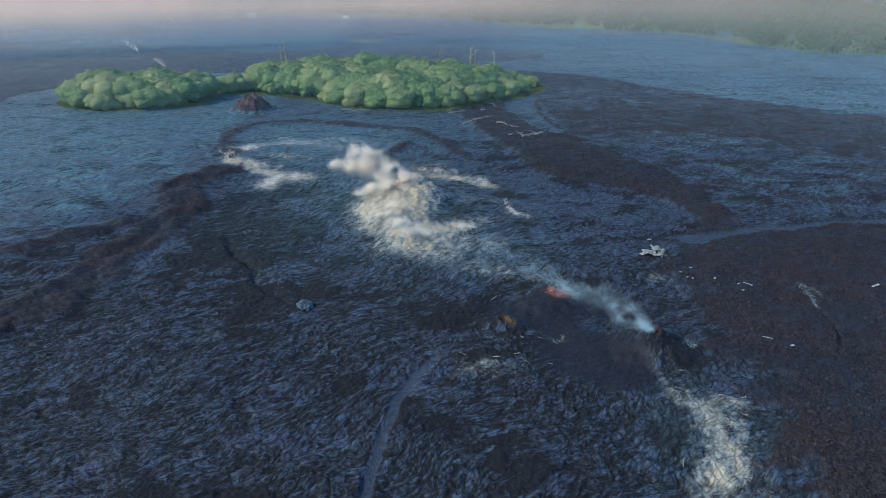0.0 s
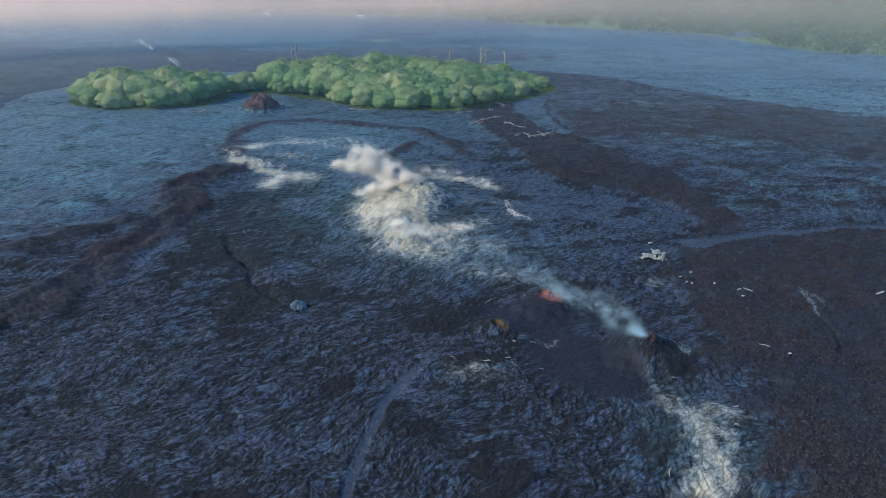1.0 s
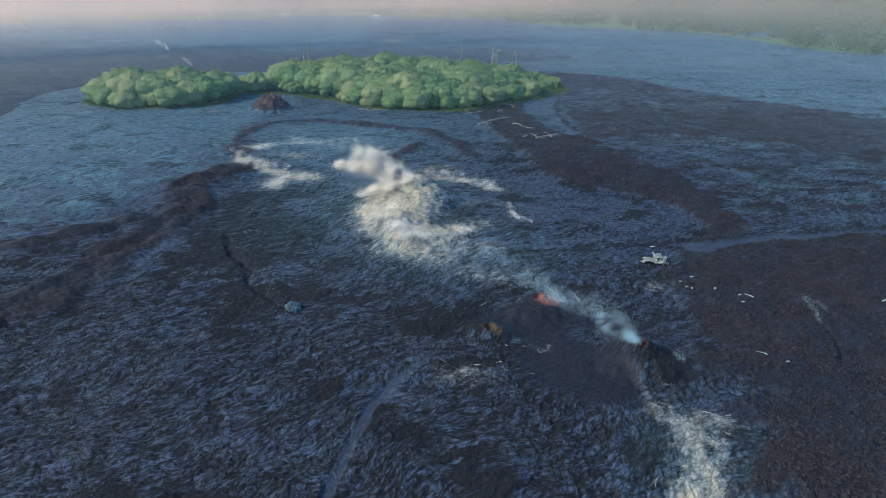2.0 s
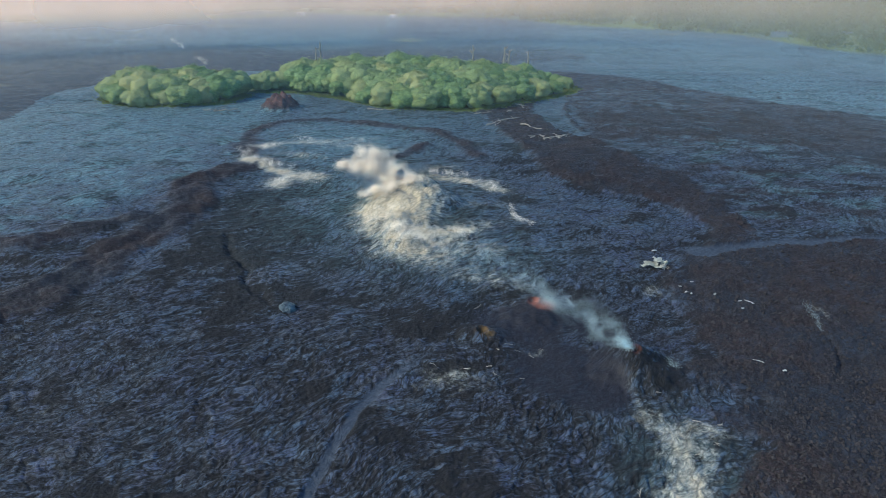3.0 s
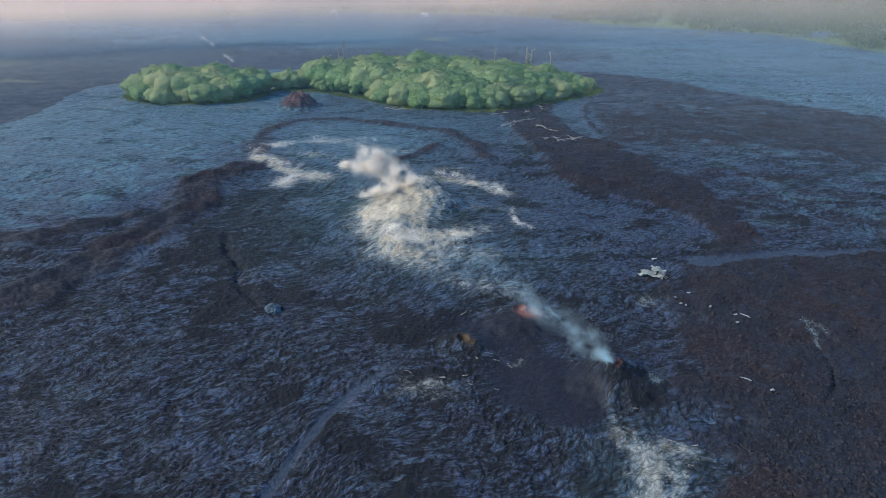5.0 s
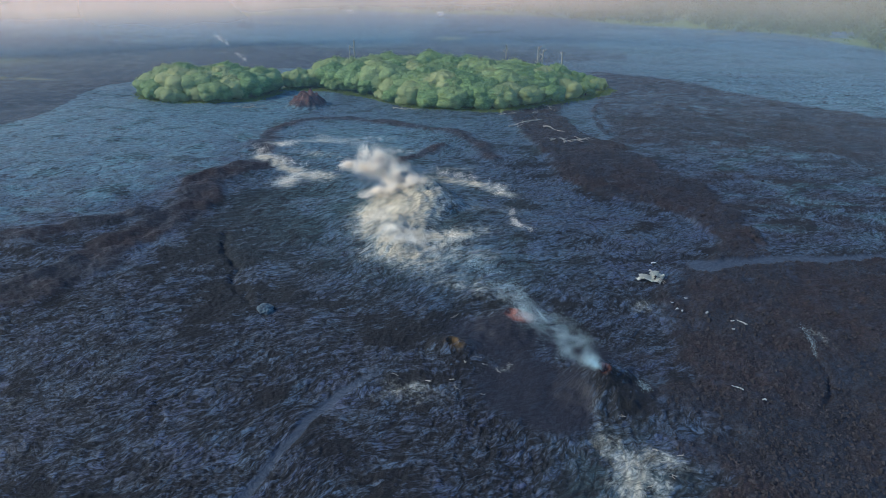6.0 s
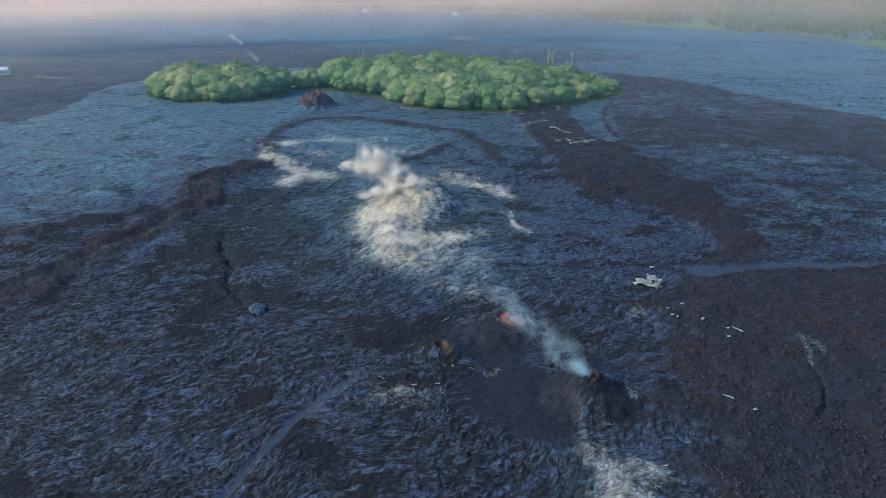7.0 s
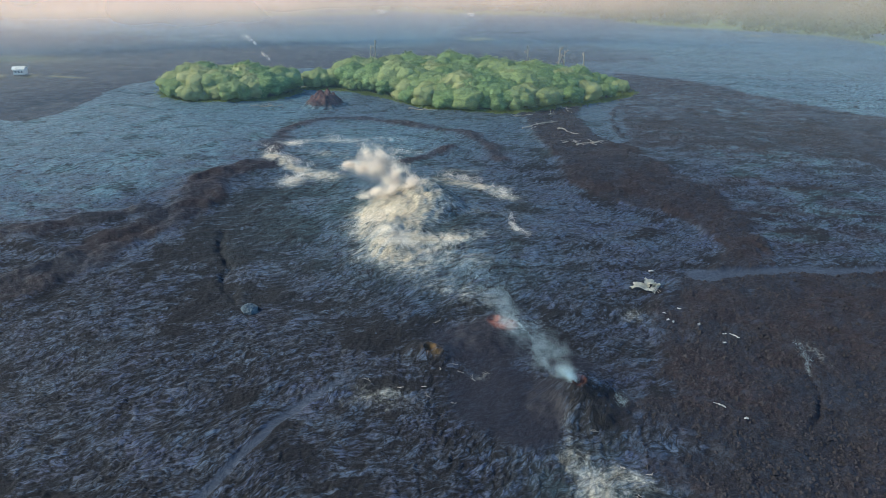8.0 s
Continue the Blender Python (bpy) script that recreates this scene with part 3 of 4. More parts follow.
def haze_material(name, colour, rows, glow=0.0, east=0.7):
    """A see-through sheet painted as haze: clear low down, thicker higher up, clear again above. rows: height and
    amount.
    """
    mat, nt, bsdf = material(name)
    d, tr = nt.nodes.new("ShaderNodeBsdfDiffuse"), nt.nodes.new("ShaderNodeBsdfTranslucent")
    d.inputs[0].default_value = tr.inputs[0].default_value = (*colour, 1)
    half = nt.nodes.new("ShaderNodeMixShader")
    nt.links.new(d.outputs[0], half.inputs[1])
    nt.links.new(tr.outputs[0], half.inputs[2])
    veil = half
    if glow:   # emission added for far daylight scattered in the haze; no lamp there
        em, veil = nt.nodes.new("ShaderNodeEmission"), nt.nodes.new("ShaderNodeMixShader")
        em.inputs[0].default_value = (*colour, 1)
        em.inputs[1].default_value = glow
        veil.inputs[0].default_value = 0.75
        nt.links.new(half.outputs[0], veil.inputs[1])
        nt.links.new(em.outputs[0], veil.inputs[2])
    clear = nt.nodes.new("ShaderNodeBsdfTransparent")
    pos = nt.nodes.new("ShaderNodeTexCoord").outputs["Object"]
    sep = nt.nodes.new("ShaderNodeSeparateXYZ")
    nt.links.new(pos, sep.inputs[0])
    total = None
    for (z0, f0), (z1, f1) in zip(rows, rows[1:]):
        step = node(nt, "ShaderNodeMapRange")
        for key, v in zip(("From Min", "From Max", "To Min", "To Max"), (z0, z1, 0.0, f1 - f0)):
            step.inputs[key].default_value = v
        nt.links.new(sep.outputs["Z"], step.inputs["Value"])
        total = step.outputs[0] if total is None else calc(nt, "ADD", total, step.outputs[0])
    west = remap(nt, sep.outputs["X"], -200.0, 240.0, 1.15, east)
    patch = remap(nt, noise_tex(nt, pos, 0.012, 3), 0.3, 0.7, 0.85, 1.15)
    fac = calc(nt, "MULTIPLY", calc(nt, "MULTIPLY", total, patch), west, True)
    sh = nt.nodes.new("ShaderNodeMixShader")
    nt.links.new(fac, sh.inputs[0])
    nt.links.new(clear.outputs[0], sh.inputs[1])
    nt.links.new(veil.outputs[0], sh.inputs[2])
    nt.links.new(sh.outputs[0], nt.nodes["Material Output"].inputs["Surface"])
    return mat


LAVA = lava_material()
CLINKER = plain_material("clinker", (0.007, 0.006, 0.007), (0.032, 0.027, 0.030), 1.2, 0.9, 0.05, vary=0.4)
BARK = plain_material("bark", (0.07, 0.055, 0.04), (0.16, 0.13, 0.10), 3.0, 0.9, 0.03)
BLEACHED = plain_material("bleached_wood", (0.22, 0.19, 0.16), (0.42, 0.38, 0.32), 2.0, 0.8, 0.02)
GREY_WOOD = plain_material("weathered_wood", (0.16, 0.14, 0.125), (0.34, 0.30, 0.26), 1.5, 0.85, 0.02)
SHEET = plain_material("pale_sheet_metal", (0.60, 0.58, 0.50), (0.86, 0.84, 0.75), 0.8, 0.5, 0.01)
PALE_STONE = plain_material("pale_stone", (0.045, 0.060, 0.080), (0.150, 0.185, 0.205), 1.9, 0.85, 0.12)
WHITE_PAINT = plain_material("white_paint", (0.68, 0.67, 0.63), (0.82, 0.81, 0.78), 0.6, 0.6)
DARK_GLASS = plain_material("dark_glass", (0.02, 0.025, 0.03), (0.04, 0.045, 0.05), 1.0, 0.1)
LEAF = leaf_material("leaves", (0.100, 0.195, 0.072), (0.450, 0.600, 0.200), (0.620, 0.610, 0.260))
LEAF_FAR = leaf_material("far_leaves", (0.07, 0.115, 0.05), (0.19, 0.25, 0.10), (0.26, 0.28, 0.13))
GRASS = leaf_material("grass", (0.16, 0.21, 0.04), (0.30, 0.33, 0.08), (0.36, 0.34, 0.12))
STEAM = vapour_material("steam", (0.98, 0.90, 0.80))
SMOKE = vapour_material("thin_smoke", (0.66, 0.80, 0.84))


# ---------------------------------------------------------------- mesh helpers
def mesh_from(name, verts, faces, mat, smooth_faces=False):
    """A mesh from numpy arrays of corners and of faces that all have the same number of corners."""
    me = bpy.data.meshes.new(name)
    verts, faces = np.asarray(verts, np.float32), np.asarray(faces, np.int32)
    n, k = faces.shape
    me.vertices.add(len(verts))
    me.vertices.foreach_set("co", verts.ravel())
    me.loops.add(n * k)
    me.loops.foreach_set("vertex_index", faces.ravel())
    me.polygons.add(n)
    me.polygons.foreach_set("loop_start", np.arange(n, dtype=np.int32) * k)
    me.polygons.foreach_set("use_smooth", np.full(n, smooth_faces))
    me.update(calc_edges=True)
    me.materials.append(mat)
    return me


def part(name, bm, mat, parent=None, label=""):
    me = bpy.data.meshes.new(name)
    bm.to_mesh(me)
    bm.free()
    me.materials.append(mat)
    ob = new(name, me)
    if parent is not None:
        ob.parent = parent
    return tagged(ob, label)


def tube(bm, pts, radii, sides=6):
    """A tapering limb along pts."""
    rings = []
    for i, p in enumerate(pts):
        p = Vector(p)
        way = (Vector(pts[min(i + 1, len(pts) - 1)]) - Vector(pts[max(i - 1, 0)])).normalized()
        side = way.cross(Vector((0.31, 0.2, 0.93) if abs(way.z) < 0.8 else (1, 0.1, 0))).normalized()
        up = side.cross(way)
        rings.append([bm.verts.new(p + radii[i] * (math.cos(a) * side + math.sin(a) * up)) for a in np.arange(sides) * 2 * math.pi / sides])
    for r0, r1 in zip(rings, rings[1:]):
        for j in range(sides):
            bm.faces.new((r0[j], r0[(j + 1) % sides], r1[(j + 1) % sides], r1[j]))
    bm.faces.new(rings[-1])
    bm.faces.new(rings[0][::-1])
    return bm


def block(bm, x0, x1, y0, y1, z0, z1, bevel=0.0):
    made = bmesh.ops.create_cube(bm, size=1.0, matrix=Matrix.Translation(((x0 + x1) / 2, (y0 + y1) / 2, (z0 + z1) / 2)) @
                                 Matrix.Diagonal((x1 - x0, y1 - y0, z1 - z0, 1)))
    if bevel:
        edges = {e for v in made["verts"] for e in v.link_edges}
        bmesh.ops.bevel(bm, geom=list(edges), offset=bevel, segments=1, affect="EDGES")
    return bm


# ---------------------------------------------------------------- the ground: one sheet to the horizon
def build_ground():
    cx, cy = 8.0, 0.0
    ahead = np.arange(-50, 45.01, 0.125)
    round_ = np.concatenate([ahead, np.arange(50, 310, 5.0)])
    ang = np.radians(round_)
    radii = np.concatenate([[1.0, 6, 14, 22, 28], 32 * np.exp(np.arange(0, math.log(330 / 32), 0.0042)),
                            330 * np.exp(np.arange(0.006, math.log(4600 / 330), 0.022))])
    A, R = np.meshgrid(ang, radii)
    X, Y = cx + R * np.sin(A), cy + R * np.cos(A)
    cell = np.maximum(R * 0.0022, np.gradient(radii)[:, None] * 0.55)
    z, masks = terrain(X.ravel(), Y.ravel(), np.broadcast_to(cell, X.shape).ravel())
    nr, na = X.shape
    verts = np.column_stack([X.ravel(), Y.ravel(), z])
    verts = np.vstack([verts, [[cx, cy, 0.0]]])
    i, j = np.meshgrid(np.arange(nr - 1), np.arange(na), indexing="ij")
    jn = (j + 1) % na
    faces = np.column_stack([(i * na + j).ravel(), ((i + 1) * na + j).ravel(), ((i + 1) * na + jn).ravel(), (i * na + jn).ravel()])
    # close the middle with thin quads to the centre
    hub = len(verts) - 1
    mid = [(hub, k, (k + 1) % na, (k + 2) % na) for k in range(0, na - 1, 2)]
    faces = np.vstack([faces, mid])[:, ::-1]
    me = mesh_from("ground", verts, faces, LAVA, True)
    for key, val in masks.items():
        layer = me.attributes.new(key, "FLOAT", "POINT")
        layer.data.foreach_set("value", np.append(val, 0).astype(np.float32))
    return tagged(new("ground", me), "wide field of dark blue-grey hardened lava", "lava field", kind="structure")


build_ground()


# ---------------------------------------------------------------- clinker lying loose on the rubble
def rock_shape():
    bm = bmesh.new()
    for p in ((1, 0, 0), (-1, 0, 0), (0, 1, 0), (0, -1, 0), (0, 0, 1), (0, 0, -1)):
        bm.verts.new(p)
    bmesh.ops.convex_hull(bm, input=bm.verts[:])
    bm.verts.index_update()
    v = np.array([q.co[:] for q in bm.verts])
    f = np.array([[q.index for q in face.verts] for face in bm.faces])
    bm.free()
    return v, f


def scatter_rocks(name, xy, sizes, label, mat, seed):
    rng = np.random.default_rng(seed)
    v, f = rock_shape()
    n = len(xy)
    z = terrain(xy[:, 0], xy[:, 1], np.full(n, 0.4))[0]
    jag = 1 + 0.35 * rng.uniform(-1, 1, (n, len(v), 1))
    turn = rng.uniform(0, 2 * np.pi, n)
    flat = rng.uniform(0.45, 0.9, (n, 1))
    p = v[None] * jag * sizes[:, None, None]
    p[:, :, 2] *= flat
    c, s = np.cos(turn)[:, None], np.sin(turn)[:, None]
    q = np.stack([p[:, :, 0] * c - p[:, :, 1] * s, p[:, :, 0] * s + p[:, :, 1] * c, p[:, :, 2]], 2)
    q += np.column_stack([xy, z + 0.15 * sizes])[:, None, :]
    faces = f[None] + (np.arange(n) * len(v))[:, None, None]
    me = mesh_from(name, q.reshape(-1, 3), faces.reshape(-1, 3), mat)
    return tagged(new(name, me), label, "lava rubble", kind="stuff")


def build_rubble():
    rng = np.random.default_rng(4)
    xy = np.column_stack([rng.uniform(12, 95, 130000), 40 + 180 * rng.uniform(0, 1, 130000) ** 1.7])
    field = terrain(xy[:, 0], xy[:, 1], np.full(len(xy), 0.5))[1]
    keep = (field["brown"] > rng.uniform(0.35, 1.0, len(xy))) & (field["track"] < 0.3) & (field["ash"] < 0.3)
    xy = xy[keep][:42000]
    scatter_rocks("clinker_rubble", xy, np.minimum(rng.lognormal(-2.05, 0.42, len(xy)), 0.38), "loose dark brown clinker lying over the lava", CLINKER, 5)


build_rubble()


# ---------------------------------------------------------------- trees
def leaf_cloud(rng, clumps, per_clump, size):
    """Leaf quads over the upper shells of overlapping clumps."""
    vs = []
    for (cx, cy, cz, r) in clumps:
        d = rng.normal(0, 1, (per_clump, 3))
        d[:, 2] = np.abs(d[:, 2]) * 1.0 - 0.5
        d /= np.linalg.norm(d, axis=1)[:, None]
        lump = 1 + 0.22 * np.sin(5 * d[:, 0] + cx) * np.sin(5 * d[:, 1] + cy)
        p = d * (r * lump * rng.uniform(0.84, 1.05, per_clump))[:, None] * (1, 1, 0.8) + (cx, cy, cz)
        vs.append(leaf_quads(rng, p, d, size))
    v = np.concatenate(vs)
    return v, np.arange(len(v)).reshape(-1, 4)


def leaf_quads(rng, p, d, size):
    """One bent leaf at each point, lying roughly across its direction d."""
    nrm = d + rng.normal(0, 0.22, d.shape)
    nrm /= np.linalg.norm(nrm, axis=1)[:, None]
    u = np.cross(nrm, rng.normal(0, 1, d.shape))
    u /= np.linalg.norm(u, axis=1)[:, None]
    w = np.cross(nrm, u)
    s = size * rng.uniform(0.6, 1.3, (len(p), 1))
    return np.stack([p - s * u, p - 0.45 * s * w + 0.1 * s * nrm, p + s * u, p + 0.45 * s * w - 0.1 * s * nrm], 1).reshape(-1, 3)


def crown_surface(clumps, hub, seed, rings=26, sides=54):
    """The closed leafy skin round a tree's clumps: lobed where the clumps bulge, tufted all over."""
    el = np.radians(np.linspace(-52, 88, rings))
    az = np.arange(sides) * 2 * np.pi / sides
    E, A = np.meshgrid(el, az, indexing="ij")
    d = np.stack([np.cos(E) * np.cos(A), np.cos(E) * np.sin(A), np.sin(E)], 2).reshape(-1, 3)
    out = np.full(len(d), 0.6)
    for cx, cy, cz, r in clumps:
        c = np.array((cx, cy, cz)) - hub
        b = d @ c
        disc = b * b - c @ c + r * r
        out = np.maximum(out, np.where(disc > 0, b + np.sqrt(np.maximum(disc, 0)), 0))
    p = hub + d * out[:, None]
    tuft = sum(gnoise(p[:, i] / 0.85 + 3 * i, p[:, j] / 0.85, seed + i) for i, j in ((0, 1), (1, 2), (0, 2)))
    p = p + d * (0.42 * tuft - 0.1)[:, None]
    i, j = np.meshgrid(np.arange(rings - 1), np.arange(sides), indexing="ij")
    jn = (j + 1) % sides
    f = np.column_stack([(i * sides + j).ravel(), (i * sides + jn).ravel(), ((i + 1) * sides + jn).ravel(), ((i + 1) * sides + j).ravel()])
    return p, f, d


def build_tree(seed, tall, spread, limbs):
    rng = np.random.default_rng(seed)
    tree = new("tree")
    bm = bmesh.new()
    lean = rng.uniform(-0.5, 0.5, 2)
    fork = tall * 0.38
    tube(bm, [(0, 0, -0.6), (lean[0] * 0.3, lean[1] * 0.3, fork * 0.5), (lean[0], lean[1], fork), (lean[0] * 1.3, lean[1] * 1.3, tall * 0.72)],
         [0.3, 0.24, 0.2, 0.08], 7)
    clumps = [(lean[0], lean[1], tall * 0.62, spread * 0.62)]
    for k in range(limbs):
        a = 2 * math.pi * k / limbs + rng.uniform(-0.4, 0.4)
        reach, lift = spread * rng.uniform(0.5, 0.8), tall * rng.uniform(0.5, 0.66)
        end = (lean[0] + reach * math.cos(a), lean[1] + reach * math.sin(a), lift)
        tube(bm, [(lean[0], lean[1], fork * rng.uniform(0.75, 1.0)), (lean[0] + 0.5 * reach * math.cos(a), lean[1] + 0.5 * reach * math.sin(a), fork + 0.6 * (lift - fork)), end],
             [0.15, 0.1, 0.04], 5)
        clumps.append((*end, spread * rng.uniform(0.32, 0.48)))
        b = a + rng.uniform(0.2, 0.6)
        clumps.append((lean[0] + reach * 1.15 * math.cos(b), lean[1] + reach * 1.15 * math.sin(b), lift * rng.uniform(0.5, 0.75), spread * rng.uniform(0.25, 0.36)))
    for k in range(limbs):
        a = 2 * math.pi * (k + 0.5) / limbs + rng.uniform(-0.3, 0.3)
        clumps.append((spread * 0.72 * math.cos(a), spread * 0.72 * math.sin(a), tall * rng.uniform(0.16, 0.3), spread * rng.uniform(0.26, 0.36)))
    part("trunk", bm, BARK, tree)
    skin, f, d = crown_surface(clumps, np.array((lean[0], lean[1], tall * 0.45)), seed)
    pick = rng.integers(0, len(skin), 1500)
    leaves = leaf_quads(rng, skin[pick] + d[pick] * rng.uniform(-0.05, 0.22, (1500, 1)) + rng.normal(0, 0.24, (1500, 3)), d[pick], 0.22)
    v = np.vstack([skin, leaves])
    f = np.vstack([f, len(skin) + np.arange(len(leaves)).reshape(-1, 4)])
    crown = new("crown", mesh_from("crown", v, f, LEAF, True))
    crown.parent = tree
    return tagged(tree, "leafy green tree in a dense island of woodland", "tree", "trees of the woodland islands")


def poisson(poly, gap, seed, tries=6000):
    rng = np.random.default_rng(seed)
    p = np.array(poly)
    lo, hi = p.min(0), p.max(0)
    kept = []
    for x, y in rng.uniform(lo, hi, (tries, 2)):
        if inside(np.array([x]), np.array([y]), poly)[0] and all((x - a) ** 2 + (y - b) ** 2 > gap * gap for a, b in kept):
            kept.append((x, y))
    return kept


TREES = [build_tree(11, 7.4, 4.6, 7), build_tree(12, 7.9, 5.2, 8), build_tree(13, 6.8, 4.2, 6), build_tree(14, 7.6, 4.4, 7), build_tree(15, 6.9, 5.0, 8)]
rng = random.Random(3)
places = [(x, y, 1.42) for x, y in poisson(ISLE_SMALL, 4.8, 1)] + [(x, y, 1.36) for x, y in poisson(ISLE_LARGE, 5.4, 2)]
def to_shore(x, y):
    return min(float(to_line(np.array([x]), np.array([y]), poly + poly[:1])[0][0]) for poly in (ISLE_SMALL, ISLE_LARGE))


places = [(x, y, s) for x, y, s in places if to_shore(x, y) > 1.7]
for i, (x, y, s) in enumerate(places):
    edge = to_shore(x, y)
    s *= rng.uniform(0.86, 1.06) * (1 - 0.28 * max(0.0, min(1.0, (x - 2) / 34))) * (0.48 + 0.52 * min(1.0, edge / 12) ** 0.8)
    m = pose(x, y, ground_z(x, y), 0, 0, rng.uniform(0, 360))
    t = TREES[i % 5] if i < 5 else copy_thing(TREES[rng.randrange(5)], m)
    t.matrix_basis = m
    t.scale = (1.3 * s, 1.3 * s, s * rng.uniform(0.94, 1.06))


# ---------------------------------------------------------------- steam and smoke
def plume(name, line, radii, count, size, mat, label, seed, wisp=2.2, thin=0.0, flat=0.75):
    """Fine droplets of vapour, dense along a drifting line and thinning outwards in swirls."""
    rng = np.random.default_rng(seed)
    line = np.array(line, float)
    n = count * 3
    t = rng.uniform(0, 1, n) ** (1.0 + thin)
    k = np.linspace(0, 1, len(line))
    c = np.column_stack([np.interp(t, k, line[:, i]) for i in range(3)])
    r = np.interp(t, k, radii)
    p = c + rng.normal(0, 0.45, (n, 3)) * r[:, None] * (1, 1, flat)
    swirl = 0.7 * r[:, None]
    p = p + swirl * np.column_stack([gnoise(p[:, 1] / wisp, p[:, 2] / wisp + 5, seed + 31), gnoise(p[:, 0] / wisp + 9, p[:, 2] / wisp, seed + 32), flat * gnoise(p[:, 0] / wisp, p[:, 1] / wisp, seed + 33)])
    cloud = sum(fbm(p[:, a] / wisp + 3.1 * a, p[:, b] / wisp, seed + 7 * a, 2) for a, b in ((0, 2), (1, 2), (0, 1)))
    keep = cloud > rng.uniform(-0.5, 0.45, n)
    p = p[keep][:count]
    n = len(p)
    face = np.array((-0.6, -0.45, 0.66)) + rng.normal(0, 0.3, (n, 3))
    u = np.cross(face, rng.normal(0, 1, (n, 3)))
    w = np.cross(face, u)
    s = size * rng.uniform(0.6, 1.3, n)
    u *= (s / np.linalg.norm(u, axis=1))[:, None]
    w *= (s / np.linalg.norm(w, axis=1))[:, None]
    v = np.stack([p - u, p + w, p + u], 1).reshape(-1, 3)
    me = mesh_from(name, v, np.arange(3 * n).reshape(-1, 3), mat)
    return tagged(new(name, me), label, "steam", kind="stuff")


# the thick steam leaves the summit along its ridge and is blown back to the left in two lobes
plume("steam_plume", [(-5.5, 125.5, 4.6), (-9, 126, 5.0), (-12.5, 127, 5.8), (-15.5, 128, 7.4), (-17, 128.5, 9.2)], [1.4, 2.6, 3.4, 3.4, 2.8], 140000, 0.045, STEAM,
      "white steam rising off the pale fumarole mound", 21, wisp=2.6, thin=0.15)
plume("steam_plume", [(-12, 127, 5.4), (-16.5, 127.5, 5.6), (-20, 128, 6.4), (-22, 128.5, 6.6)], [2.2, 2.6, 2.2, 1.4], 50000, 0.04, STEAM,
      "white steam drifting sideways off the pale fumarole mound", 27, wisp=2.4, flat=0.55)
plume("steam_veil", [(-6.5, 124, 4.8), (-9.5, 122.5, 4.4), (-13, 121.8, 3.6), (-16, 121.5, 2.8)], [1.0, 2.0, 2.4, 2.2], 44000, 0.032, STEAM, "white steam lying over the mound's flank", 28, wisp=3.0, flat=0.35)
plume("steam_veil", [(-8.5, 116, 3.0), (-11.5, 109.5, 2.0), (-7, 104.5, 2.2), (-1.5, 103, 1.6), (4, 107, 1.0)], [2.6, 3.6, 3.4, 3.2, 2.2], 44000, 0.028, STEAM, "thin white steam lying over the mound's front", 29, wisp=3.0, flat=0.3)
# the blue smoke streams low out of the small cinder vent
plume("smoke_plume", [(25.0, 66.9, 2.7), (23.6, 67.8, 3.5), (22.0, 69.2, 4.2), (20.4, 70.8, 4.8), (18.4, 72.8, 5.0)], [0.5, 1.2, 2.0, 2.4, 2.6], 46000, 0.0155, SMOKE,
      "thin bluish smoke drifting from a small cinder vent", 22, wisp=1.7, thin=-0.15)
plume("smoke_veil", [(17, 74, 4.0), (16, 82, 2.2), (12, 91, 1.4), (8, 98, 1.0)], [2.0, 2.2, 2.4, 2.2], 30000, 0.018, SMOKE, "faint blue smoke spread low over the lava", 25, wisp=2.4, flat=0.5)
plume("smoke_veil", [(27.3, 68.5, 1.6), (28.8, 67.4, 1.4), (30.4, 66.2, 1.0)], [0.5, 0.7, 0.6], 900, 0.02, SMOKE, "faint blue smoke behind a cinder vent", 26)
for k, (row, count) in enumerate((([(-54, 161.5, 1.0), (-50.5, 154, 1.2), (-46.5, 150.3, 1.2), (-41, 147.5, 1.0), (-36, 144.7, 0.8)], 20000),
                                        ([(-50, 162.5, 0.9), (-47.5, 163.8, 1.1), (-45, 165, 0.9)], 8000),
                                        ([(-38, 131.5, 0.8), (-36, 136, 1.2), (-33.5, 139.5, 1.0), (-27, 136, 0.8)], 14000),
                                        ([(-6, 146, 0.7), (1, 141.5, 0.9), (6, 138.5, 0.8), (11, 131.5, 0.6)], 10000),
                                        ([(12.7, 119.6, 1.8), (13.0, 117.6, 1.2), (14.0, 115, 0.8), (16.8, 112.4, 0.5)], 3000),
                                        ([(-44, 174, 0.8), (-32, 167, 0.9), (-18, 162, 0.7)], 9000))):
    wide = 0.8 if k == 4 else 2.1
    plume("steam_veil", row, [wide] * len(row), count, 0.031, STEAM, "thin white steam creeping over pale crusted lava", 51 + k, wisp=2.0, flat=0.4)
plume("steam_wisp", [(-158, 366, 2.5), (-161, 367, 5), (-166, 368, 7.5)], [0.8, 1.6, 2.2], 2200, 0.1, STEAM, "small white steam wisp over a far vent", 23)
plume("steam_wisp", [(-121, 305, 2), (-123, 307, 4), (-126, 308, 5)], [0.8, 1.4, 1.6], 900, 0.1, STEAM, "small white steam wisp over a far vent", 30)
plume("smoke_wisp", [(51.4, 76.4, 0.4), (51.6, 78.6, 1.0), (51.2, 81.2, 1.8)], [0.25, 0.5, 0.6], 1100, 0.02, SMOKE, "faint smoke wisp over the clinker field", 24)


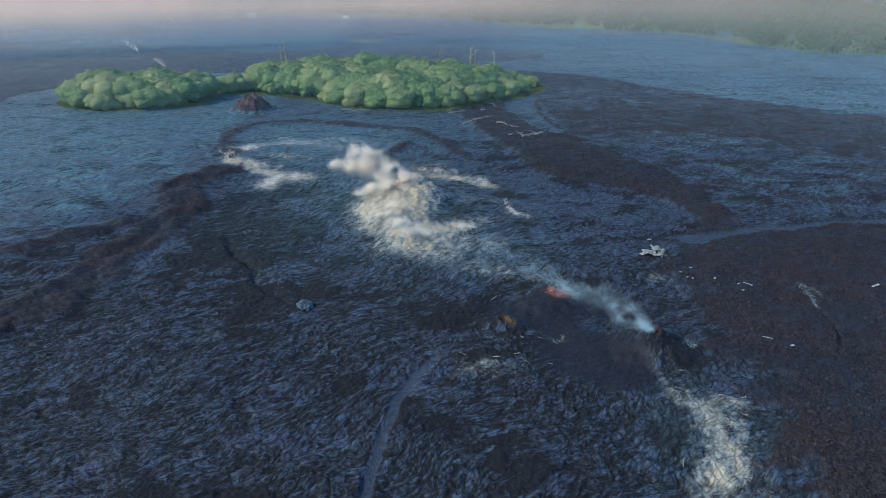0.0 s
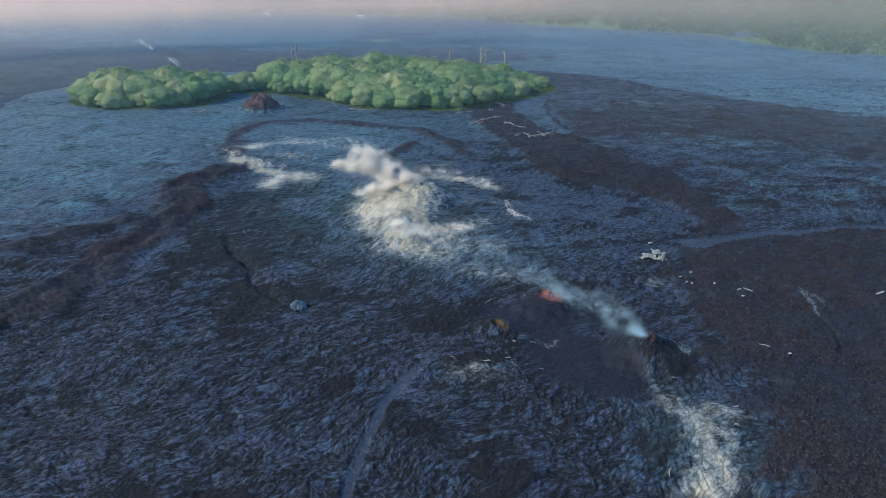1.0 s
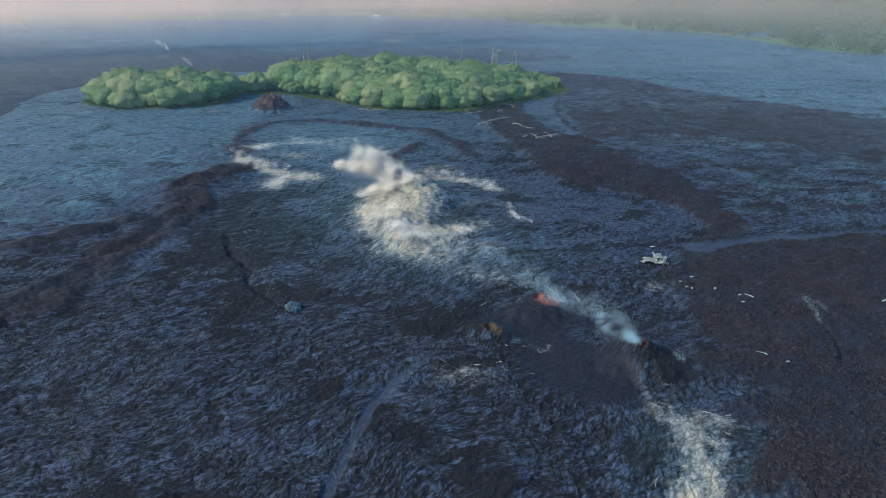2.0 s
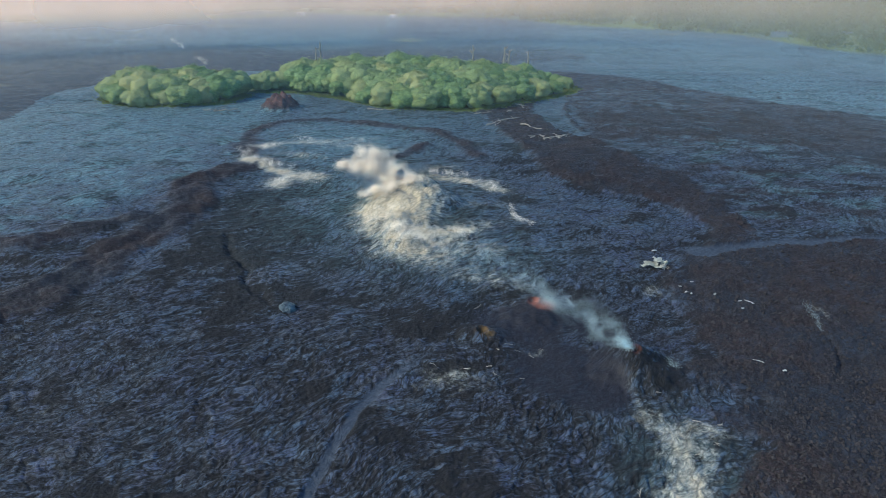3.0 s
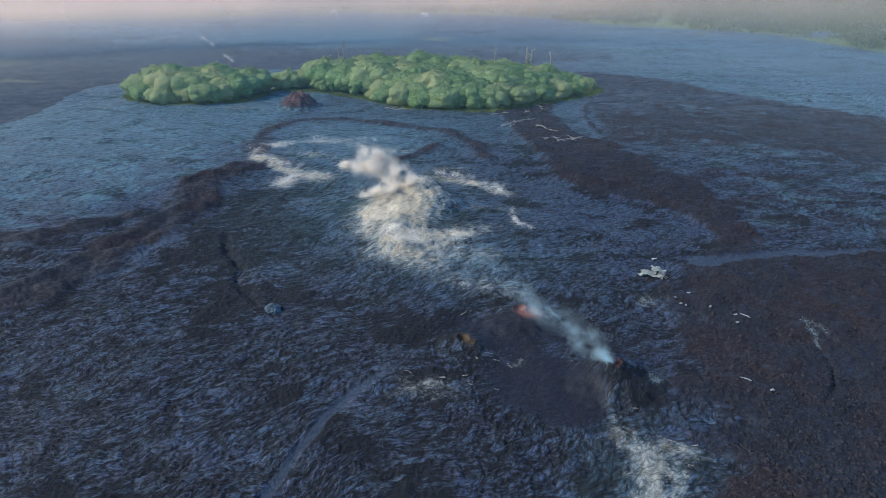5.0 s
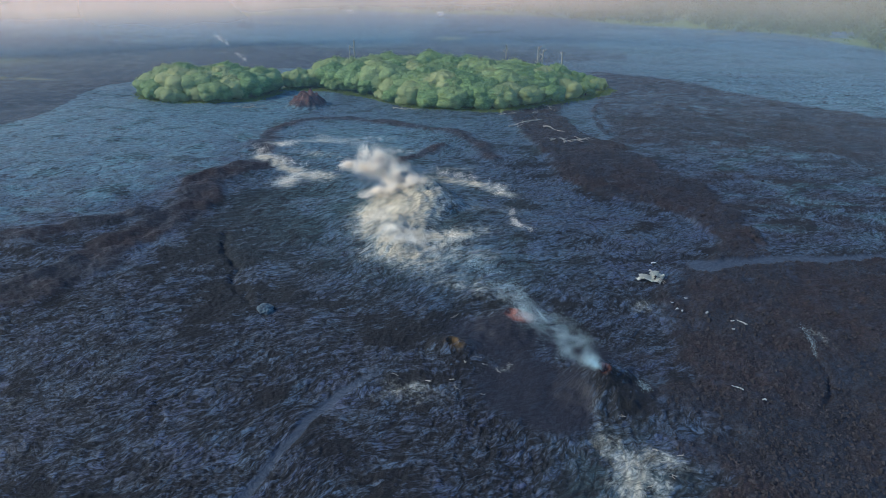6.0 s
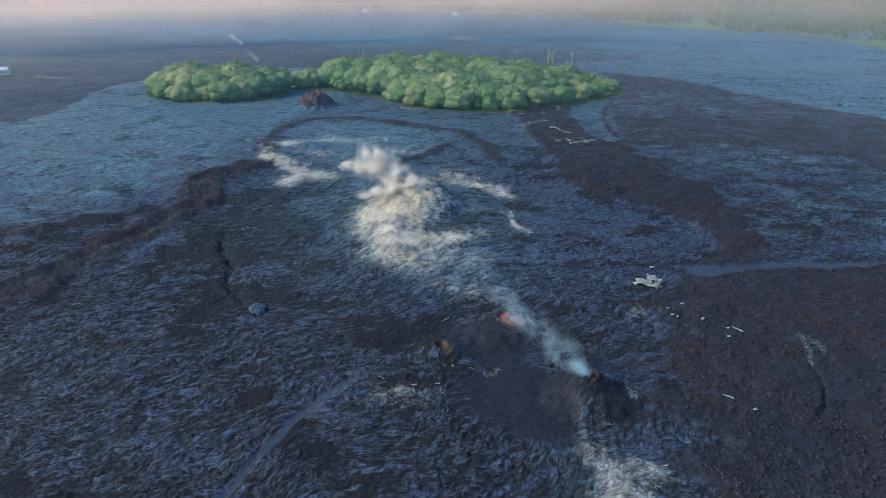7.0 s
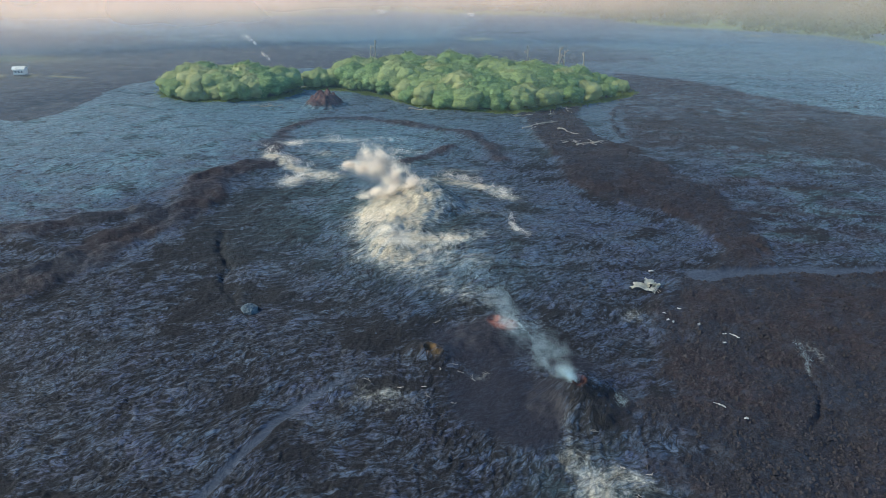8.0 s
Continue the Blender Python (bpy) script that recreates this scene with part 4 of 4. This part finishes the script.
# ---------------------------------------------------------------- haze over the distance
def haze_sheet(radius, tall, colour, rows, glow=0.0, east=0.7):
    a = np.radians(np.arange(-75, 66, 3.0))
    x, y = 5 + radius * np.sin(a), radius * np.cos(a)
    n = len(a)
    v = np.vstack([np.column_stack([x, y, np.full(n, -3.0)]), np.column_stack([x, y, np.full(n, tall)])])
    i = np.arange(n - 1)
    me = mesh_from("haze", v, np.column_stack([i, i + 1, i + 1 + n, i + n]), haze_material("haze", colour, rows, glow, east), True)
    return tagged(new("backdrop", me), "see-through sheet painted as pale volcanic haze over the plain", "haze", kind="structure")


# three sheets painted as haze thickening with distance; the farthest also glows
haze_sheet(152, 60, (0.72, 0.82, 0.86), [(0, 0.0), (10, 0.05), (16, 0.09), (30, 0.12), (44, 0.10), (60, 0.0)], 0.0, 0.7)
haze_sheet(292, 70, (0.86, 0.87, 0.84), [(0, 0.0), (8, 0.10), (16, 0.19), (24, 0.25), (45, 0.25), (70, 0.0)], 0.0, 0.45)
haze_sheet(430, 70, (1.0, 0.62, 0.43), [(0, 0.0), (8, 0.15), (13, 0.30), (17, 0.52), (22, 0.80), (45, 0.88), (70, 0.0)], 0.9, 0.24)


# ---------------------------------------------------------------- dead wood
def limb_points(start, end, bend, rng, steps=5):
    a, b = Vector(start), Vector(end)
    return [tuple(a.lerp(b, k / steps) + Vector([rng.uniform(-bend, bend) for _ in range(3)]) * (0 < k < steps)) for k in range(steps + 1)]


def dead_tree(x, y, tall, seed, boughs=5, thick=0.48, reach=2.0, mat=None, label="bare grey dead tree standing among green trees"):
    rng = random.Random(seed)
    tree = new("dead_tree")
    tree.location = (x, y, ground_z(x, y))
    lean = (rng.uniform(-0.5, 0.5), rng.uniform(-0.5, 0.5))
    stem = limb_points((0, 0, -0.5), (lean[0], lean[1], tall), 0.12, rng, 6)
    part("trunk", tube(bmesh.new(), stem, [thick * (1 - 0.72 * k / 6) for k in range(7)], 7), mat or GREY_WOOD, tree)
    for k in range(boughs):
        t = rng.uniform(0.5, 0.95)
        p = Vector(stem[0]).lerp(Vector(stem[6]), t)
        a = rng.uniform(0, 2 * math.pi)
        r = reach * rng.uniform(0.5, 1.0)
        end = p + Vector((r * math.cos(a), r * math.sin(a), r * rng.uniform(0.5, 1.3)))
        bm = tube(bmesh.new(), limb_points(p, end, 0.12, rng, 3), [thick * 0.42, thick * 0.3, thick * 0.2, thick * 0.1], 5)
        twig = p.lerp(end, 0.6)
        tube(bm, [tuple(twig), tuple(twig + Vector((rng.uniform(-0.6, 0.6), rng.uniform(-0.6, 0.6), 0.7)))], [thick * 0.16, thick * 0.07], 4)
        part("branch", bm, mat or GREY_WOOD, tree)
    return tagged(tree, label, "dead tree", "dead trees of the woodland islands")


for i, (x, y, tall, boughs) in enumerate([(-61.3, 281, 15.2, 3), (-62.8, 280, 13.0, 2), (-29, 279, 12.4, 5), (3, 280, 13.6, 7), (15.5, 277, 13.8, 9), (25, 272, 12.6, 2), (17, 276.5, 12.8, 6)]):
    dead_tree(x, y, tall, 40 + i, boughs, thick=0.68, mat=BLEACHED)
for i, (x, y, tall) in enumerate([(-85.5, 228.5, 6.6), (-88.5, 226, 5.2), (-83.5, 231, 5.8), (-91.5, 224.5, 4.8), (-86, 240, 8.6), (-92, 245, 8.8), (-104, 244, 8.4), (-89.5, 232, 7.4)]):
    dead_tree(x, y, tall, 60 + i, 9, 0.12, 1.9, label="leafless grey shrub at the edge of woodland")


def dead_twig(x, y, long, seed):
    """A small bleached branch with a few forks, half buried in cinder."""
    rng = random.Random(seed)
    a, long = rng.uniform(0, 6.28), 0.8 * long
    bm = bmesh.new()
    tip = Vector((long * math.cos(a), long * math.sin(a), rng.uniform(0.15, 0.5) * long))
    pts = limb_points((0, 0, -0.05), tip, 0.06 * long, rng, 4)
    tube(bm, pts, [0.04, 0.036, 0.03, 0.022, 0.012], 5)
    for k in (1, 2, 3):
        p = Vector(pts[k])
        b = a + rng.choice((-1, 1)) * rng.uniform(0.5, 1.0)
        tube(bm, [tuple(p), tuple(p + Vector((0.45 * long * math.cos(b), 0.45 * long * math.sin(b), 0.15 * long)))], [0.035, 0.015], 4)
    ob = part("dead_branch", bm, BLEACHED)
    ob.location = (x, y, ground_z(x, y) + 0.04)
    return tagged(ob, "small bleached dead branch stuck in dark cinder", "branch", "dead branches round the vents")


for i, (x, y, long) in enumerate([(9.5, 70.5, 1.0), (11.5, 71.5, 1.2), (12.4, 70.2, 0.9), (8.2, 66.5, 1.1), (9.6, 64.8, 0.9), (5.5, 66, 1.2), (4.2, 64.2, 1.0), (15.4, 70.6, 1.3), (14.0, 68.9, 1.0), (6.5, 80.5, 1.4),
                                  (29.5, 57, 1.1), (31, 54, 1.3), (28.5, 52.2, 0.9), (31.8, 56.5, 0.8), (22, 46.5, 1.0), (27.6, 62, 1.0), (2.2, 66.5, 0.9), (12.6, 64.4, 0.8)]):
    dead_twig(x, y, long, 140 + i)


def fallen_log(x0, y0, x1, y1, thick, seed, boughs):
    rng = random.Random(seed)
    log = new("fallen_log")
    log.location = (x0, y0, ground_z(x0, y0))
    end = Vector((x1 - x0, y1 - y0, ground_z(x1, y1) - ground_z(x0, y0) + thick))
    pts = limb_points((0, 0, thick * 0.8), end, 0.35, rng, 6)
    part("trunk", tube(bmesh.new(), pts, [thick * (1 - 0.6 * k / 6) for k in range(7)], 7), BLEACHED, log)
    for k in range(boughs):
        p = Vector(pts[rng.randrange(1, 6)])
        tip = p + Vector((rng.uniform(-2.2, 2.2), rng.uniform(-2.2, 2.2), rng.uniform(0.1, 1.1)))
        part("branch", tube(bmesh.new(), limb_points(p, tip, 0.2, rng, 3), [thick * 0.5, thick * 0.4, thick * 0.28, thick * 0.12], 5), BLEACHED, log)
    return tagged(log, "bleached fallen tree trunk lying on brown clinker", "log", "fallen trunks on the clinker")


for i, row in enumerate([(8.4, 196, 18.3, 204, 0.34, 3), (11, 194.5, 14.5, 200, 0.22, 2), (18.4, 193.6, 24.5, 189.5, 0.26, 2), (20.4, 178.7, 25, 182.5, 0.22, 2),
                         (24, 177.5, 30.6, 183, 0.3, 5), (28, 180.5, 31.5, 181.5, 0.2, 3), (18.2, 228, 22, 220, 0.2, 3), (4.5, 211, 10, 214, 0.24, 4),
                         (-31.3, 217.5, -22.5, 216.3, 0.26, 4), (-82, 212.7, -75, 216, 0.25, 6), (-86, 214, -80, 214.5, 0.2, 5), (15, 214, 19, 216.5, 0.18, 2)]):
    fallen_log(*row[:4], 0.85 * row[4], 80 + i, row[5])


# ---------------------------------------------------------------- a lone pale boulder
def pale_boulder(x, y, size):
    bm = bmesh.new()
    bmesh.ops.create_icosphere(bm, subdivisions=4, radius=size)
    for v in bm.verts:
        q = v.co.copy()
        lump = 1 + 0.34 * noise.noise(q * 1.1) + 0.22 * noise.noise(q * 2.7) + 0.10 * noise.noise(q * 6.5)
        v.co = Vector((q.x * lump * 1.15, q.y * lump, q.z * lump * 0.75))
    ob = part("boulder", bm, PALE_STONE)
    ob.location = (x, y, ground_z(x, y) + 0.12 * size)
    return tagged(ob, "rounded pale blue-grey boulder beside a dark gully", "boulder")


pale_boulder(-19.9, 80.6, 1.0)


# ---------------------------------------------------------------- crumpled metal wreckage and scraps
def crumpled_sheet(rng, length, width, fold):
    """A roofing sheet, ribbed, buckled along a few folds, with real thickness."""
    bm = bmesh.new()
    nu, nv = 14, 8
    ph = rng.uniform(0, 6)
    grid = []
    for i in range(nu + 1):
        for j in range(nv + 1):
            u, v = i / nu - 0.5, j / nv - 0.5
            z = fold * (abs(math.sin(3.3 * u + ph)) + 0.5 * math.sin(5 * v + 2 * u + ph)) + 0.03 * (j % 2)
            grid.append(bm.verts.new((u * length + 0.12 * rng.uniform(-1, 1), v * width + 0.08 * rng.uniform(-1, 1), z)))
    for i in range(nu):
        for j in range(nv):
            k = i * (nv + 1) + j
            bm.faces.new((grid[k], grid[k + nv + 1], grid[k + nv + 2], grid[k + 1]))
    bmesh.ops.solidify(bm, geom=bm.faces[:], thickness=0.02)
    return bm


def wreckage(x, y):
    rng = random.Random(7)
    heap = new("metal_wreckage")
    heap.location = (x, y, ground_z(x, y))
    for dx, dy, dz, rx, ry, rz, le, wi, fo in ((-0.9, 0.5, 0.35, 14, 8, 20, 2.4, 1.1, 0.25), (0.4, 0.9, 0.6, -18, 10, -35, 2.0, 1.0, 0.3), (0.9, -0.3, 0.4, 22, -12, 65, 2.2, 0.9, 0.3),
                                           (-0.3, -0.6, 0.3, 8, 16, -10, 2.6, 0.9, 0.22), (1.5, 0.3, 0.35, -30, 20, 80, 1.5, 0.8, 0.3), (-1.6, 0.0, 0.25, 5, -14, 5, 1.5, 0.9, 0.2),
                                           (0.2, 0.2, 0.95, 35, 6, 15, 1.5, 0.8, 0.3)):
        sheet = part("sheet", crumpled_sheet(rng, le, wi, fo), SHEET, heap)
        sheet.matrix_local = pose(dx, dy, dz, rx, ry, rz)
    for k in range(4):
        a = rng.uniform(0, 6.28)
        bar = tube(bmesh.new(), [(0.3 * math.cos(a), 0.3 * math.sin(a), 0.15), (1.3 * math.cos(a), 1.3 * math.sin(a), 0.7), (2.1 * math.cos(a), 2.1 * math.sin(a), 0.35)], [0.05, 0.05, 0.04], 6)
        part("bar", bar, GREY_WOOD, heap, "bent rusty bar")
    return tagged(heap, "crumpled heap of pale cream sheet metal on lava", "wreckage")


wreckage(35.3, 96.7)


def scrap(x, y, length, turn, width=0.3):
    rng = random.Random(int(x * 100))
    bm = crumpled_sheet(rng, length, width, 0.07)
    ob = part("metal_scrap", bm, WHITE_PAINT)
    ob.matrix_basis = pose(x, y, ground_z(x, y) + 0.22, rng.uniform(-15, 15), rng.uniform(-15, 15), turn)
    return tagged(ob, "small white scrap of sheet metal on clinker", "scrap", "white scraps on the clinker")


for x, y, le, turn, wi in ((36.3, 102.8, 0.7, 10, 0.5), (36.7, 88.4, 0.3, 0, 0.22), (37.0, 86.5, 0.4, 30, 0.2), (37.6, 86.0, 0.25, 60, 0.18), (40.7, 85.4, 0.4, 50, 0.25), (44.4, 82.7, 1.2, -30, 0.3),
                       (43.4, 83.3, 0.4, 10, 0.25), (38.9, 90.2, 0.5, 0, 0.2), (40.1, 67.7, 1.2, -20, 0.16), (43.0, 81.0, 0.3, 0, 0.3), (63.2, 82.3, 1.4, 20, 0.35), (42.4, 66.0, 0.35, 0, 0.25)):
    scrap(x, y, le, turn, wi)


# ---------------------------------------------------------------- houses on the far edge of the lava
def house(x, y, turn, long, deep, tall, label, near=False):
    home = new("house")
    home.matrix_basis = pose(x, y, ground_z(x, y), 0, 0, turn)
    lift = 0.8 if near else 0.0
    l, d = long / 2, deep / 2
    for x0, x1, y0, y1 in ((-l, l, -d, -d + 0.2), (-l, l, d - 0.2, d), (-l, -l + 0.2, -d + 0.2, d - 0.2), (l - 0.2, l, -d + 0.2, d - 0.2)):
        part("wall", block(bmesh.new(), x0, x1, y0, y1, lift - 0.6 * (not near), lift + tall), WHITE_PAINT, home)
    part("floor", block(bmesh.new(), -l + 0.2, l - 0.2, -d + 0.2, d - 0.2, lift, lift + 0.15), GREY_WOOD, home)
    bm = bmesh.new()
    o, top, rise = 0.5, lift + tall + 0.003, 0.28 * deep
    pr = [(-l - o, -d - o, top - 0.1), (l + o, -d - o, top - 0.1), (l + o, 0, top + rise), (-l - o, 0, top + rise), (-l - o, d + o, top - 0.1), (l + o, d + o, top - 0.1)]
    v = [bm.verts.new(p) for p in pr] + [bm.verts.new((p[0], p[1], p[2] + 0.14)) for p in pr]
    for f in ((0, 3, 2, 1), (3, 4, 5, 2), (6, 7, 8, 9), (9, 8, 11, 10), (0, 1, 7, 6), (5, 4, 10, 11), (1, 2, 8, 7), (2, 5, 11, 8), (3, 0, 6, 9), (4, 3, 9, 10)):
        bm.faces.new([v[k] for k in f])
    part("roof", bm, SHEET, home, "pale metal gable roof")
    for k in (-0.55, 0.05, 0.6) if near else ():
        win = part("window", block(bmesh.new(), k * l - 0.14 * l, k * l + 0.14 * l, -d - 0.06, -d + 0.02, lift + 0.35 * tall, lift + 0.75 * tall, 0.02), DARK_GLASS, home, "dark window")
        part("sill", block(bmesh.new(), k * l - 0.17 * l, k * l + 0.17 * l, -d - 0.14, -d - 0.004, lift + 0.35 * tall - 0.1, lift + 0.35 * tall - 0.004), WHITE_PAINT, win)
    if near:
        for px in (-l + 0.2, 0, l - 0.2):
            for py in (-d + 0.2, d - 0.2):
                part("post", block(bmesh.new(), px - 0.12, px + 0.12, py - 0.12, py + 0.12, -0.8, lift), GREY_WOOD, home)
        part("deck", block(bmesh.new(), l, l + 2.6, -d, d * 0.4, lift - 0.12, lift + 0.08, 0.02), GREY_WOOD, home)
    return tagged(home, label, "house")


house(-216.5, 258, 18, 4.4, 3.6, 2.2, "small white house on posts beside a pale lawn", True)
for x, y, turn, le in ((-456, 719, 10, 10), (-476, 730, 20, 8), (-172, 668, 5, 5.5), (-78, 640, 0, 5.5), (-294, 838, 10, 9)):
    house(x, y, turn, le, 0.5 * le, 0.25 * le + 0.8, "far white house at the edge of the lava field")


# ---------------------------------------------------------------- woods along the horizon and grass at the islands' feet
def far_woods():
    rng = np.random.default_rng(31)
    x, y = rng.uniform(-420, 640, 14000), rng.uniform(350, 950, 14000)
    line = np.interp(x, [-420, -347, -138, 14, 79, 136, 182, 195, 208, 300, 900], [640, 700, 700, 640, 546, 515, 476, 420, 374, 330, 300]) + 8 + 14 * gnoise(x / 40, y / 40, 3)
    dense = smooth(-260, 120, x) * 0.8 + 0.12 + 0.5 * fbm(x / 70, y / 45, 9, 3)
    keep = (y > line) & (rng.uniform(0, 1, 14000) < dense)
    x, y = x[keep][:2800], y[keep][:2800]
    z = terrain(x, y, np.full(len(x), 5.0))[0]
    r = rng.uniform(3.5, 7.5, len(x))
    clumps = list(zip(x, y, z + r * 0.55, r))
    v, f = leaf_cloud(rng, clumps, 44, 1.3)
    return tagged(new("far_woods", mesh_from("far_woods", v, f, LEAF_FAR)), "hazy green woods along the far edge of the lava", "woods", kind="stuff")


far_woods()


def grass_fringe():
    rng = np.random.default_rng(37)
    pts = []
    for poly in (ISLE_SMALL, ISLE_LARGE):
        for (ax, ay), (bx, by) in zip(poly, poly[1:]):
            n = int(math.hypot(bx - ax, by - ay) * 34)
            t = rng.uniform(0, 1, n)
            pts.append(np.column_stack([ax + t * (bx - ax), ay + t * (by - ay)]) + rng.normal(0, 1.3, (n, 2)))
    p = np.concatenate(pts)
    z = terrain(p[:, 0], p[:, 1], np.full(len(p), 0.8))[0]
    base = np.column_stack([p, z])
    a = rng.uniform(0, 2 * np.pi, len(p))
    wide, tall = rng.uniform(0.12, 0.3, len(p)), rng.uniform(0.3, 0.8, len(p))
    side = np.column_stack([np.cos(a) * wide, np.sin(a) * wide, np.zeros(len(p))])
    tip = np.column_stack([rng.normal(0, 0.15, len(p)), rng.normal(0, 0.15, len(p)), tall])
    v = np.stack([base - side - (0, 0, 0.1), base + side - (0, 0, 0.1), base + tip], 1).reshape(-1, 3)
    me = mesh_from("grass_fringe", v, np.arange(len(v)).reshape(-1, 3), GRASS)
    return tagged(new("grass_fringe", me), "yellow-green grass at the foot of the trees", "grass", kind="stuff")


grass_fringe()
